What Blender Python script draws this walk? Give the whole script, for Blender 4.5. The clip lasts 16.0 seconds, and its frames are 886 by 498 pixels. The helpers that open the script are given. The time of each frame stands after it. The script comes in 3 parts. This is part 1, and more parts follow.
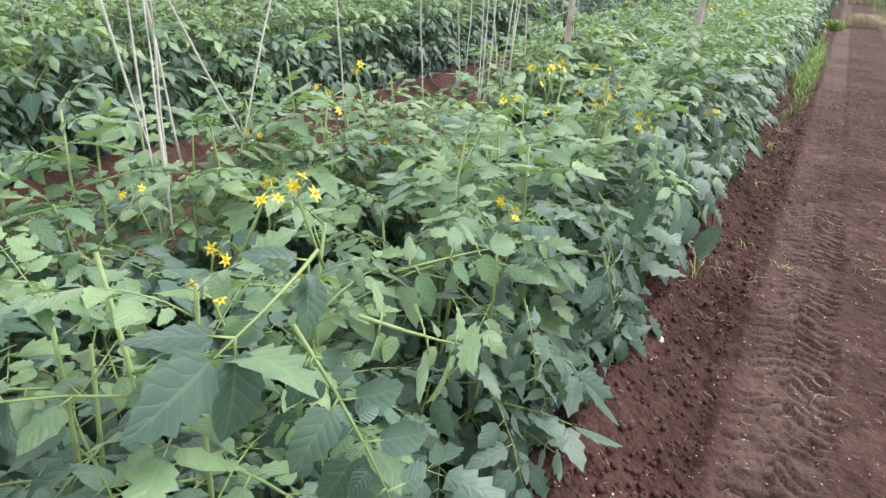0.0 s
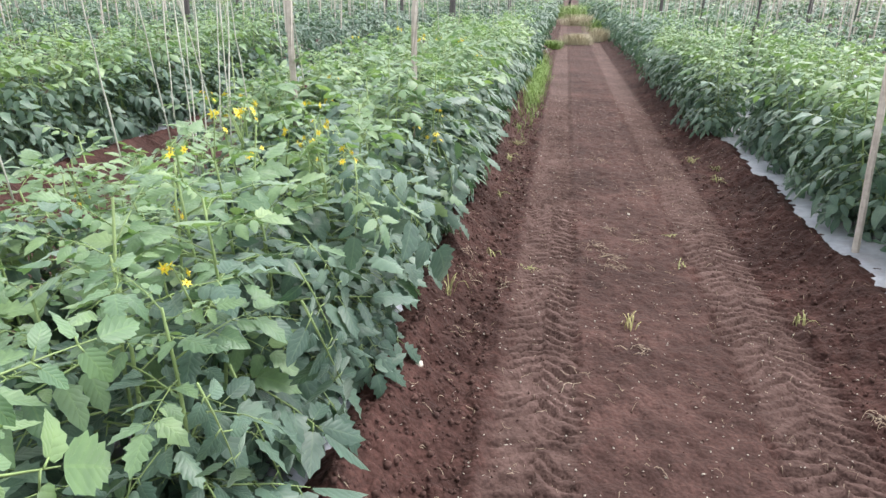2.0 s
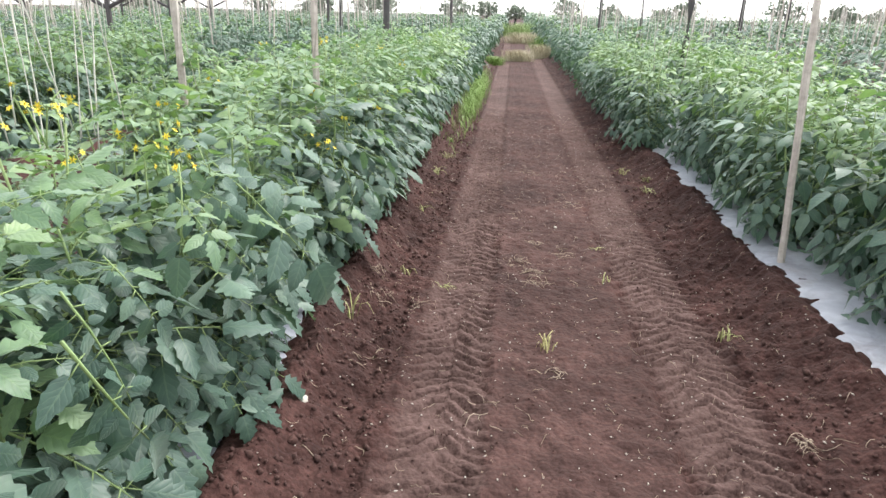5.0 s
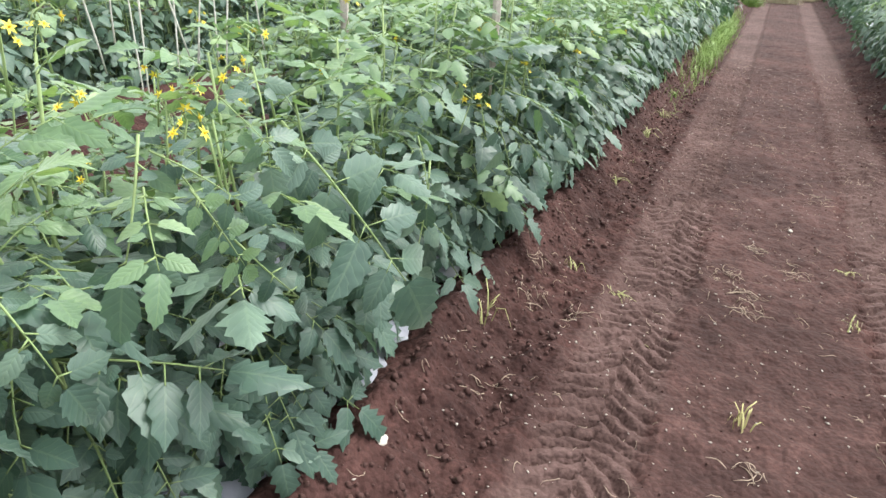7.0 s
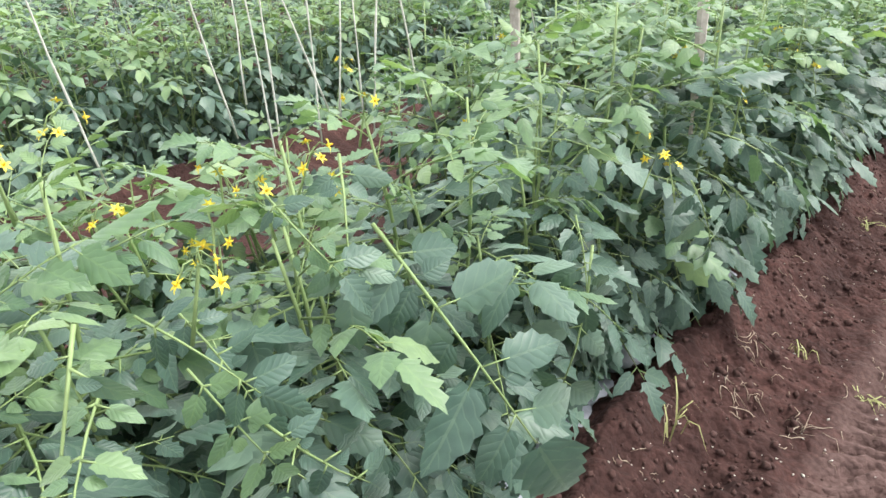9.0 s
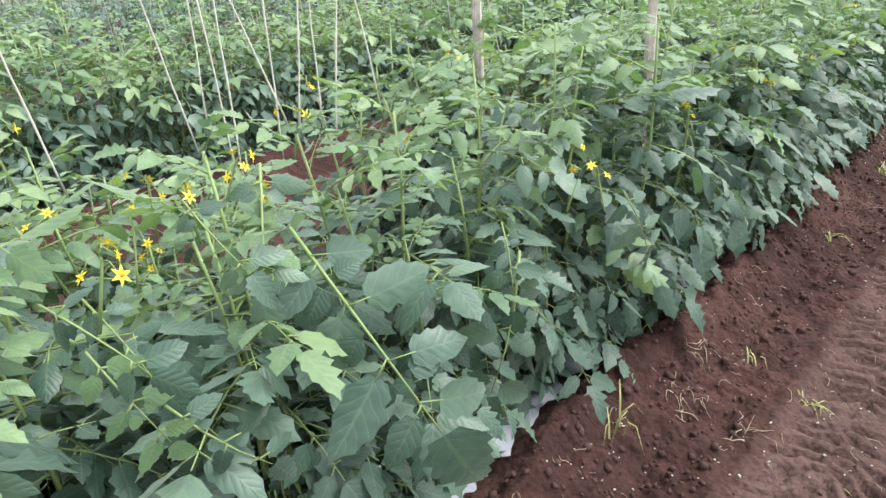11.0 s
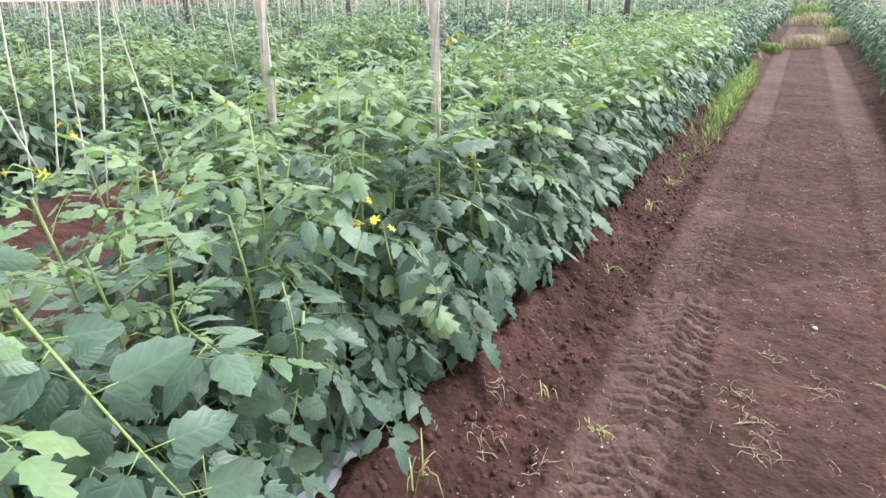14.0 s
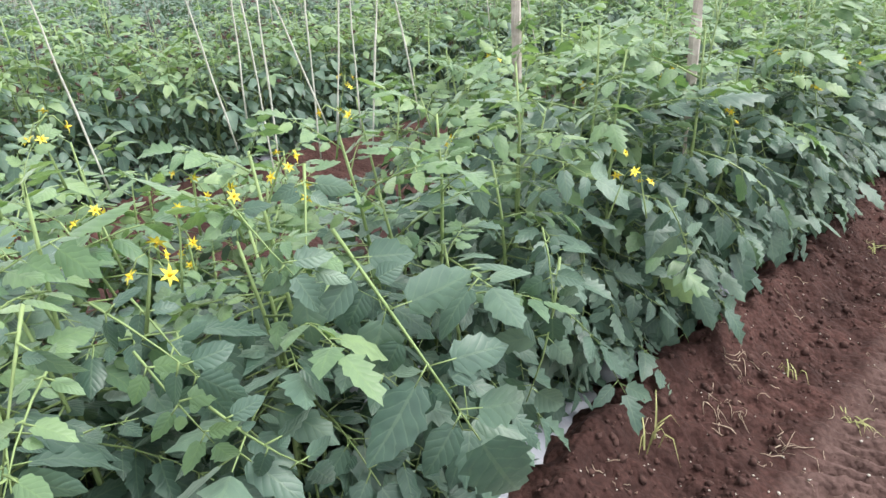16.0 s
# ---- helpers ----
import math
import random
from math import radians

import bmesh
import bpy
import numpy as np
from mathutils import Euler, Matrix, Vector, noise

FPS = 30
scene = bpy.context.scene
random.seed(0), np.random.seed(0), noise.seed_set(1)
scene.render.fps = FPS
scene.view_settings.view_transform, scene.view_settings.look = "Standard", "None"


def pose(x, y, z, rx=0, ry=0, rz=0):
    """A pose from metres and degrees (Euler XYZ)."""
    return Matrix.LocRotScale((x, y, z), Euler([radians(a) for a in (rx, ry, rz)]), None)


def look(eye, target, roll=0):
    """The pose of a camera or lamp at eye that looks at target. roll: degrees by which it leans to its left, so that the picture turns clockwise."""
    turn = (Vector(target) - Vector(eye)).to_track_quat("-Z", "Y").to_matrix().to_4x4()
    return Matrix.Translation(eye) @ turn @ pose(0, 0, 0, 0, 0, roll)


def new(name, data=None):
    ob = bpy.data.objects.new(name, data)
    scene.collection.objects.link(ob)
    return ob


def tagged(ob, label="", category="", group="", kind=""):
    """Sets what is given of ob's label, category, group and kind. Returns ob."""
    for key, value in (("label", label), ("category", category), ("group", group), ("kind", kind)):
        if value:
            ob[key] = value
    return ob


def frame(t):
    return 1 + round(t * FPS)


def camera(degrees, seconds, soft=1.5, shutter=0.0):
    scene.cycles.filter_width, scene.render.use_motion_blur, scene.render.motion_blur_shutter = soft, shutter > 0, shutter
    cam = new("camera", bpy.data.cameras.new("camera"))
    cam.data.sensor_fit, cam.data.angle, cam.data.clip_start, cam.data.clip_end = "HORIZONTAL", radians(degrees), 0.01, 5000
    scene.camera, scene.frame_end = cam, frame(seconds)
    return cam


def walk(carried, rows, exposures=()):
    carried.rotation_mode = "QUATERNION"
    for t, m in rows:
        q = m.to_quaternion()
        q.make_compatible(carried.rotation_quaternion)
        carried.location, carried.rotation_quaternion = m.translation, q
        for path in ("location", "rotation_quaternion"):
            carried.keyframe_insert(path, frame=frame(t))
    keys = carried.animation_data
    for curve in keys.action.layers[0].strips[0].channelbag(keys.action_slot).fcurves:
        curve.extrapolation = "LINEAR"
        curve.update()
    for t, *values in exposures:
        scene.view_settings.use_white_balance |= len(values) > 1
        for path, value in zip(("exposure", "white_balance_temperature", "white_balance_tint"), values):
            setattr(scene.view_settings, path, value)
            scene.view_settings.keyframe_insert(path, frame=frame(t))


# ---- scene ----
cam = camera(68.6, 16.0, soft=1.5)
PATH = [
    (0, (-0.722, 0.358, 1.601), (-1.594, 1.944, 0.75), 3.3),
    (0.5, (-0.691, 0.390, 1.604), (-1.419, 2.073, 0.803), 3.4),
    (1, (-0.664, 0.419, 1.608), (-1.238, 2.163, 0.816), 3.3),
    (1.5, (-0.602, 0.448, 1.605), (-1.012, 2.246, 0.833), 2.5),
    (2, (-0.534, 0.535, 1.603), (-0.848, 2.368, 0.867), 0.9),
    (2.5, (-0.434, 0.607, 1.605), (-0.697, 2.460, 0.9), -0.0),
    (3, (-0.36, 0.706, 1.593), (-0.62, 2.557, 0.882), -1.3),
    (3.2, (-0.322, 0.719, 1.6), (-0.611, 2.572, 0.905), -1.3),
    (5.3, (-0.326, 0.915, 1.485), (-0.495, 2.787, 0.801), 1.5),
    (5.5, (-0.355, 0.997, 1.478), (-0.588, 2.846, 0.751), 2.0),
    (6, (-0.419, 1.222, 1.469), (-0.774, 3.040, 0.714), 4.0),
    (6.5, (-0.403, 1.376, 1.433), (-0.916, 3.091, 0.541), 0.8),
    (7, (-0.31, 1.653, 1.438), (-1.05, 3.290, 0.558), 3.0),
    (7.5, (-0.385, 1.881, 1.454), (-1.267, 3.447, 0.577), 1.1),
    (8, (-0.518, 2.031, 1.485), (-1.488, 3.537, 0.596), -0.0),
    (8.2, (-0.521, 2.081, 1.467), (-1.571, 3.511, 0.544), -1.3),
    (10.3, (-0.273, 2.190, 1.466), (-1.62, 3.441, 0.68), -4.5),
    (10.5, (-0.264, 2.198, 1.47), (-1.608, 3.454, 0.683), -4.8),
    (11, (-0.261, 2.210, 1.467), (-1.544, 3.512, 0.655), -4.3),
    (11.5, (-0.252, 2.233, 1.474), (-1.394, 3.656, 0.655), -1.7),
    (12, (-0.214, 2.264, 1.481), (-1.126, 3.840, 0.655), 0.9),
    (12.5, (-0.168, 2.307, 1.497), (-0.867, 4.015, 0.725), 0.7),
    (13, (-0.171, 2.319, 1.504), (-0.852, 4.052, 0.776), 0.5),
    (13.5, (-0.169, 2.328, 1.508), (-0.858, 4.058, 0.777), -0.1),
    (14, (-0.209, 2.310, 1.495), (-1.078, 3.958, 0.767), -0.6),
    (14.5, (-0.231, 2.279, 1.491), (-1.282, 3.821, 0.771), -1.7),
    (15, (-0.243, 2.257, 1.489), (-1.402, 3.715, 0.76), -2.9),
    (15.5, (-0.267, 2.231, 1.484), (-1.538, 3.586, 0.744), -4.3),
    (16, (-0.298, 2.201, 1.471), (-1.637, 3.449, 0.664), -3.9),
]
walk(cam, [(t, look(eye, target, roll)) for t, eye, target, roll in PATH],
     exposures=[(0, 1.40), (1, 1.50), (3, 1.62), (5.5, 1.64), (6, 1.74), (8, 1.72), (11, 1.58), (13, 1.83), (14.5, 1.66), (16, 1.52)])
SKY, SUN = 0.15, 1.5


# ---- world and light: an overcast day ----
world = bpy.data.worlds.new("overcast_sky")
scene.world = world
world.use_nodes = True
wn = world.node_tree
sky = wn.nodes.new("ShaderNodeTexSky")
sky.sky_type, sky.sun_disc = 'NISHITA', False
sky.sun_elevation, sky.sun_rotation = radians(58), radians(40)
sky.air_density, sky.dust_density, sky.ozone_density = 1.0, 0.7, 0.8
pale = wn.nodes.new("ShaderNodeHueSaturation")
pale.inputs["Saturation"].default_value = 0.10
wn.links.new(sky.outputs[0], pale.inputs["Color"])
wn.links.new(pale.outputs[0], wn.nodes["Background"].inputs[0])
wn.nodes["Background"].inputs[1].default_value = SKY
sun_data = bpy.data.lights.new("sun", 'SUN')
sun_data.energy, sun_data.angle, sun_data.color = SUN, radians(30), (1.0, 0.97, 0.92)
sun = new("sun", sun_data)
sun.matrix_world = look((0, 0, 50), (-math.sin(radians(40)) * 31, -math.cos(radians(40)) * 31, 0))


# ---- materials ----
def material(name, rough=0.6, metal=0.0):
    m = bpy.data.materials.new(name)
    m.use_nodes = True
    b = m.node_tree.nodes["Principled BSDF"]
    b.inputs["Roughness"].default_value, b.inputs["Metallic"].default_value = rough, metal
    return m, m.node_tree, b


def node(t, kind, **values):
    n = t.nodes.new(kind)
    for k, v in values.items():
        n.inputs[k.replace("_", " ")].default_value = v
    return n


def ramp(t, fac, stops):
    r = t.nodes.new("ShaderNodeValToRGB")
    while len(r.color_ramp.elements) < len(stops):
        r.color_ramp.elements.new(0.5)
    for e, (p, c) in zip(r.color_ramp.elements, stops):
        e.position, e.color = p, (*c, 1)
    t.links.new(fac, r.inputs[0])
    return r.outputs[0]


def mathn(t, op, a, b):
    n = t.nodes.new("ShaderNodeMath")
    n.operation = op
    for i, v in enumerate((a, b)):
        if isinstance(v, (int, float)):
            n.inputs[i].default_value = v
        else:
            t.links.new(v, n.inputs[i])
    return n.outputs[0]


def mix(t, fac, a, b, blend='MIX'):
    n = t.nodes.new("ShaderNodeMixRGB")
    n.blend_type = blend
    for i, v in enumerate((fac, a, b)):
        if isinstance(v, (int, float)):
            n.inputs[i].default_value = v
        elif isinstance(v, tuple):
            n.inputs[i].default_value = (*v, 1)
        else:
            t.links.new(v, n.inputs[i])
    return n.outputs[0]


def bump(t, b, height, strength, dist):
    n = node(t, "ShaderNodeBump", Strength=strength, Distance=dist)
    t.links.new(height, n.inputs["Height"])
    t.links.new(n.outputs[0], b.inputs["Normal"])


def leaf_material(name, stops, vein, through_light):
    m, t, b = material(name, 0.43)
    b.inputs["Specular IOR Level"].default_value = 0.5
    b.inputs["Sheen Weight"].default_value, b.inputs["Sheen Roughness"].default_value = 0.35, 0.45
    b.inputs["Sheen Tint"].default_value = (0.85, 1.0, 0.9, 1)
    info = t.nodes.new("ShaderNodeObjectInfo")
    geo = t.nodes.new("ShaderNodeNewGeometry")
    fac = mathn(t, 'ADD', mathn(t, 'MULTIPLY', info.outputs["Random"], 0.45), mathn(t, 'MULTIPLY', geo.outputs["Random Per Island"], 0.55))
    base = ramp(t, fac, stops)
    co = t.nodes.new("ShaderNodeTexCoord")
    mottle = node(t, "ShaderNodeTexNoise", Scale=28.0, Detail=4.0)
    t.links.new(co.outputs["Object"], mottle.inputs["Vector"])
    base = mix(t, 0.55, base, ramp(t, mottle.outputs[0], [(0.3, (0.62, 0.66, 0.66)), (0.7, (1.2, 1.16, 1.05))]), 'MULTIPLY')
    # midrib and side veins from the blade's own coordinates
    uv = t.nodes.new("ShaderNodeUVMap")
    sep = t.nodes.new("ShaderNodeSeparateXYZ")
    t.links.new(uv.outputs[0], sep.inputs[0])
    across = mathn(t, 'ABSOLUTE', sep.outputs[0], 0)
    rib = mathn(t, 'LESS_THAN', across, 0.07)
    slant = mathn(t, 'SUBTRACT', mathn(t, 'MULTIPLY', sep.outputs[1], 6.0), mathn(t, 'MULTIPLY', across, 1.6))
    saw = mathn(t, 'FRACT', slant, 0)
    side = mathn(t, 'LESS_THAN', saw, 0.13)
    veins = mathn(t, 'MAXIMUM', rib, mathn(t, 'MULTIPLY', side, 0.6))
    base = mix(t, mathn(t, 'MULTIPLY', veins, 0.15), base, vein)
    t.links.new(base, b.inputs["Base Color"])
    dome = mathn(t, 'SUBTRACT', mathn(t, 'SINE', mathn(t, 'MULTIPLY', saw, 3.1416), 0), veins)
    bump(t, b, mathn(t, 'ADD', dome, mathn(t, 'MULTIPLY', mottle.outputs[0], 1.6)), 0.3, 0.0016)
    tr = t.nodes.new("ShaderNodeBsdfTranslucent")
    t.links.new(mix(t, 1.0, base, (1.5, 1.6, 0.7), 'MULTIPLY'), tr.inputs[0])
    mx = t.nodes.new("ShaderNodeMixShader")
    mx.inputs[0].default_value = through_light
    t.links.new(b.outputs[0], mx.inputs[1])
    t.links.new(tr.outputs[0], mx.inputs[2])
    t.links.new(mx.outputs[0], t.nodes["Material Output"].inputs[0])
    return m


LEAF = leaf_material("tomato_leaf", [(0.1, (0.036, 0.080, 0.062)), (0.5, (0.070, 0.134, 0.105)), (0.9, (0.145, 0.228, 0.175))], (0.26, 0.36, 0.22), 0.2)
YOUNG = leaf_material("young_tomato_leaf", [(0.1, (0.100, 0.186, 0.112)), (0.5, (0.160, 0.262, 0.142)), (0.9, (0.240, 0.345, 0.172))], (0.28, 0.42, 0.16), 0.28)


def noisy(name, stops, scale, rough=0.7, strength=0.4, dist=0.005, second=None):
    """A material whose colour wanders through stops at two scales, with relief."""
    m, t, b = material(name, rough)
    co = t.nodes.new("ShaderNodeTexCoord")
    fine = node(t, "ShaderNodeTexNoise", Scale=scale, Detail=8.0, Roughness=0.65)
    wide = node(t, "ShaderNodeTexNoise", Scale=scale * 0.12, Detail=3.0)
    for n in (fine, wide):
        t.links.new(co.outputs["Object"], n.inputs["Vector"])
    fac = mathn(t, 'ADD', mathn(t, 'MULTIPLY', fine.outputs[0], 0.6), mathn(t, 'MULTIPLY', wide.outputs[0], 0.4))
    info = t.nodes.new("ShaderNodeObjectInfo")
    fac = mathn(t, 'ADD', fac, mathn(t, 'MULTIPLY', mathn(t, 'SUBTRACT', info.outputs["Random"], 0.5), 0.12))
    t.links.new(ramp(t, fac, stops), b.inputs["Base Color"])
    bump(t, b, fine.outputs[0], strength, dist)
    return m


STEM = noisy("green_stem", [(0.3, (0.17, 0.25, 0.09)), (0.7, (0.30, 0.40, 0.17))], 30, 0.6)
PETAL = noisy("yellow_petal", [(0.3, (0.72, 0.58, 0.03)), (0.7, (0.84, 0.74, 0.10))], 40, 0.55)
CONE = noisy("flower_cone", [(0.3, (0.70, 0.42, 0.01)), (0.7, (0.80, 0.54, 0.03))], 60, 0.5)
WOOD = noisy("weathered_stake", [(0.3, (0.30, 0.26, 0.23)), (0.5, (0.50, 0.45, 0.41)), (0.7, (0.68, 0.63, 0.58))], 24, 0.85, 0.6)
DARKWOOD = noisy("dark_post", [(0.3, (0.045, 0.045, 0.05)), (0.7, (0.11, 0.10, 0.10))], 14, 0.8)
TWINE = noisy("sisal_twine", [(0.3, (0.42, 0.41, 0.37)), (0.7, (0.68, 0.67, 0.61))], 80, 0.9)
WIRE = noisy("galvanised_wire", [(0.3, (0.30, 0.30, 0.30)), (0.7, (0.45, 0.45, 0.45))], 30, 0.45)
STRAW = noisy("dry_straw", [(0.3, (0.28, 0.21, 0.15)), (0.7, (0.50, 0.42, 0.33))], 50, 0.85)
CHIP = noisy("pale_chip", [(0.3, (0.42, 0.38, 0.33)), (0.7, (0.70, 0.66, 0.60))], 60, 0.8)
GRASS = noisy("green_grass", [(0.3, (0.13, 0.24, 0.05)), (0.7, (0.27, 0.40, 0.10))], 12, 0.55)
PALEWEED = noisy("pale_yellow_weed", [(0.3, (0.34, 0.34, 0.12)), (0.7, (0.62, 0.56, 0.30))], 25, 0.65)
DULLGRASS = noisy("yellowing_weed", [(0.3, (0.20, 0.24, 0.08)), (0.7, (0.42, 0.40, 0.18))], 25, 0.65)
HAY = noisy("dry_brush", [(0.3, (0.36, 0.32, 0.21)), (0.7, (0.56, 0.52, 0.38))], 10, 0.9)
# greens paled towards grey: distance haze is put into the far trees' colour
HAZED_TREE = noisy("haze_paled_foliage", [(0.3, (0.14, 0.18, 0.13)), (0.7, (0.24, 0.28, 0.22))], 0.8, 0.9)


def mulch_material():
    m, t, b = material("silver_plastic_mulch", 0.38)
    co = t.nodes.new("ShaderNodeTexCoord")
    n = node(t, "ShaderNodeTexNoise", Scale=9.0, Detail=6.0, Distortion=1.2)
    d = node(t, "ShaderNodeTexNoise", Scale=3.0, Detail=8.0, Roughness=0.7)
    for k in (n, d):
        t.links.new(co.outputs["Object"], k.inputs["Vector"])
    dirt = ramp(t, d.outputs[0], [(0.52, (0, 0, 0)), (0.72, (1, 1, 1))])
    col = ramp(t, n.outputs[0], [(0.3, (0.34, 0.36, 0.43)), (0.7, (0.48, 0.50, 0.57))])
    t.links.new(mix(t, mathn(t, 'MULTIPLY', dirt, 0.55), col, (0.16, 0.10, 0.08)), b.inputs["Base Color"])
    bump(t, b, n.outputs[0], 0.6, 0.02)
    return m


MULCH = mulch_material()


def soil_material():
    """Red-brown field soil; packed paler earth where wheels have gone."""
    m, t, b = material("red_brown_soil", 0.92)
    b.inputs["Specular IOR Level"].default_value = 0.25
    co = t.nodes.new("ShaderNodeTexCoord")
    fine = node(t, "ShaderNodeTexNoise", Scale=55.0, Detail=5.0, Roughness=0.6)
    mid = node(t, "ShaderNodeTexNoise", Scale=7.0, Detail=5.0, Roughness=0.6)
    wide = node(t, "ShaderNodeTexNoise", Scale=1.3, Detail=3.0)
    for n in (fine, mid, wide):
        t.links.new(co.outputs["Object"], n.inputs["Vector"])
    f = mathn(t, 'ADD', mathn(t, 'MULTIPLY', fine.outputs[0], 0.34), mathn(t, 'ADD', mathn(t, 'MULTIPLY', mid.outputs[0], 0.33), mathn(t, 'MULTIPLY', wide.outputs[0], 0.33)))
    loose = ramp(t, f, [(0.38, (0.023, 0.0102, 0.0091)), (0.50, (0.046, 0.0212, 0.0184)), (0.64, (0.098, 0.047, 0.041))])
    packed = ramp(t, f, [(0.38, (0.058, 0.0335, 0.0300)), (0.50, (0.098, 0.0600, 0.0540)), (0.64, (0.160, 0.103, 0.094))])
    sep = t.nodes.new("ShaderNodeSeparateXYZ")
    t.links.new(co.outputs["Object"], sep.inputs[0])
    wobble = mathn(t, 'MULTIPLY', mathn(t, 'SUBTRACT', mid.outputs[0], 0.5), 0.20)
    off = mathn(t, 'ADD', mathn(t, 'ABSOLUTE', mathn(t, 'SUBTRACT', mathn(t, 'ABSOLUTE', mathn(t, 'SUBTRACT', sep.outputs[0], 0.025), 0), 0.545), 0), wobble)
    wheel = ramp(t, off, [(0.14, (1, 1, 1)), (0.21, (0, 0, 0))])
    # the middle of the track is crusted, a little paler than the tilled sides
    inner = ramp(t, mathn(t, 'ADD', mathn(t, 'ABSOLUTE', sep.outputs[0], 0), wobble), [(0.34, (0.22, 0.22, 0.22)), (0.46, (0, 0, 0))])
    blend = mathn(t, 'MAXIMUM', mathn(t, 'MULTIPLY', wheel, 0.92), inner)
    t.links.new(mix(t, blend, loose, packed), b.inputs["Base Color"])
    crumb = node(t, "ShaderNodeTexVoronoi", Scale=48.0)
    t.links.new(co.outputs["Object"], crumb.inputs["Vector"])
    grain = mathn(t, 'ADD', mathn(t, 'MULTIPLY', fine.outputs[0], 0.8), mathn(t, 'MULTIPLY', crumb.outputs[0], -0.9))
    bump(t, b, grain, 0.75, 0.011)
    return m


SOIL = soil_material()
CLOD = noisy("soil_clod", [(0.3, (0.042, 0.0195, 0.0168)), (0.7, (0.105, 0.052, 0.044))], 60, 0.95)


# ---- mesh helpers ----
def mesh_of(name, verts, faces, mats, uvs=None, slots=None, smooth=True):
    me = bpy.data.meshes.new(name)
    me.from_pydata([tuple(v) for v in verts] if not isinstance(verts, np.ndarray) else verts.tolist(), [], faces)
    for m in mats:
        me.materials.append(m)
    if uvs is not None:
        loops = np.empty(len(me.loops), dtype=np.int32)
        me.loops.foreach_get("vertex_index", loops)
        layer = me.uv_layers.new(name="UVMap")
        layer.data.foreach_set("uv", np.asarray(uvs, dtype=np.float32)[loops].ravel())
    if slots is not None:
        me.polygons.foreach_set("material_index", np.asarray(slots, dtype=np.int32))
    if smooth:
        me.polygons.foreach_set("use_smooth", np.ones(len(me.polygons), dtype=bool))
    me.update()
    return me


def child(name, me, parent, m=None, label=""):
    ob = new(name, me)
    ob.parent = parent
    if m is not None:
        ob.matrix_basis = m
    if label:
        tagged(ob, label)
    return ob


def tube(points, radii, sides=5):
    """A tapering tube through points: vertices and faces."""
    vs, fs = [], []
    for i, (p, r) in enumerate(zip(points, radii)):
        a, b = Vector(points[max(i - 1, 0)]), Vector(points[min(i + 1, len(points) - 1)])
        q = (b - a).to_track_quat('Z', 'Y')
        for k in range(sides):
            an = 2 * math.pi * k / sides
            vs.append(Vector(p) + q @ Vector((r * math.cos(an), r * math.sin(an), 0)))
        if i:
            o = (i - 1) * sides
            fs += [(o + k, o + (k + 1) % sides, o + sides + (k + 1) % sides, o + sides + k) for k in range(sides)]
    n = len(vs)
    fs.append(tuple(range(sides - 1, -1, -1)))
    fs.append(tuple(range(n - sides, n)))
    return vs, fs


class Pile:
    """Gathers pieces for one mesh."""

    def __init__(self):
        self.v, self.f, self.s, self.u = [], [], [], []

    def add(self, vs, fs, slot=0, uv=None):
        o = len(self.v)
        self.v += [tuple(v) for v in vs]
        self.f += [tuple(i + o for i in f) for f in fs]
        self.s += [slot] * len(fs)
        self.u += uv if uv else [(0.5, 0.5)] * len(vs)

    def mesh(self, name, mats, smooth=True):
        return mesh_of(name, self.v, self.f, mats, self.u, self.s, smooth)


# ---- tomato leaves ----
def leaflet(rng, length, width, stations, at, turn, lobes=0.3):
    """One blade with a toothed edge, folded on its midrib and bent down; at: its base, turn: its 3x3 rotation."""
    vs, fs, uv = [], [], []
    odd = rng.randrange(2)
    fold, bend, twist = rng.uniform(-0.45, 0.35), rng.uniform(0.15, 0.8), rng.uniform(-0.4, 0.4)
    ruffle = rng.uniform(0.0, 0.12)
    for i in range(stations + 1):
        s = i / stations
        w = width * 0.5 * math.sin(math.pi * min(1, 0.05 + 0.95 * s) ** 0.66) ** 0.75 if i < stations else 0.0
        y, z = length * s * (1 - 0.12 * bend * s), -length * bend * 0.5 * s * s
        back = -lobes * 0.16 * length * (1 if i % 2 == 0 else -1)
        for side in (-1, 0, 1):
            ww = w * (1 + lobes * (1 if (i + (side > 0) * odd) % 2 else -1)) * rng.uniform(0.88, 1.12) * side
            vs.append(at + turn @ Vector((ww, y + (back if side else 0) * (0 < i < stations), z + abs(ww) * fold + ww * twist * s + abs(ww) * ruffle * (1 if (i + (side > 0) * odd) % 2 else -1))))
            uv.append((side, s))
    for i in range(stations):
        o = 3 * i
        for k in (0, 1):
            if i == stations - 1:
                fs.append((o + k, o + k + 1, o + 4))
            else:
                fs.append((o + k, o + k + 1, o + k + 4, o + k + 3))
    return vs, fs, uv


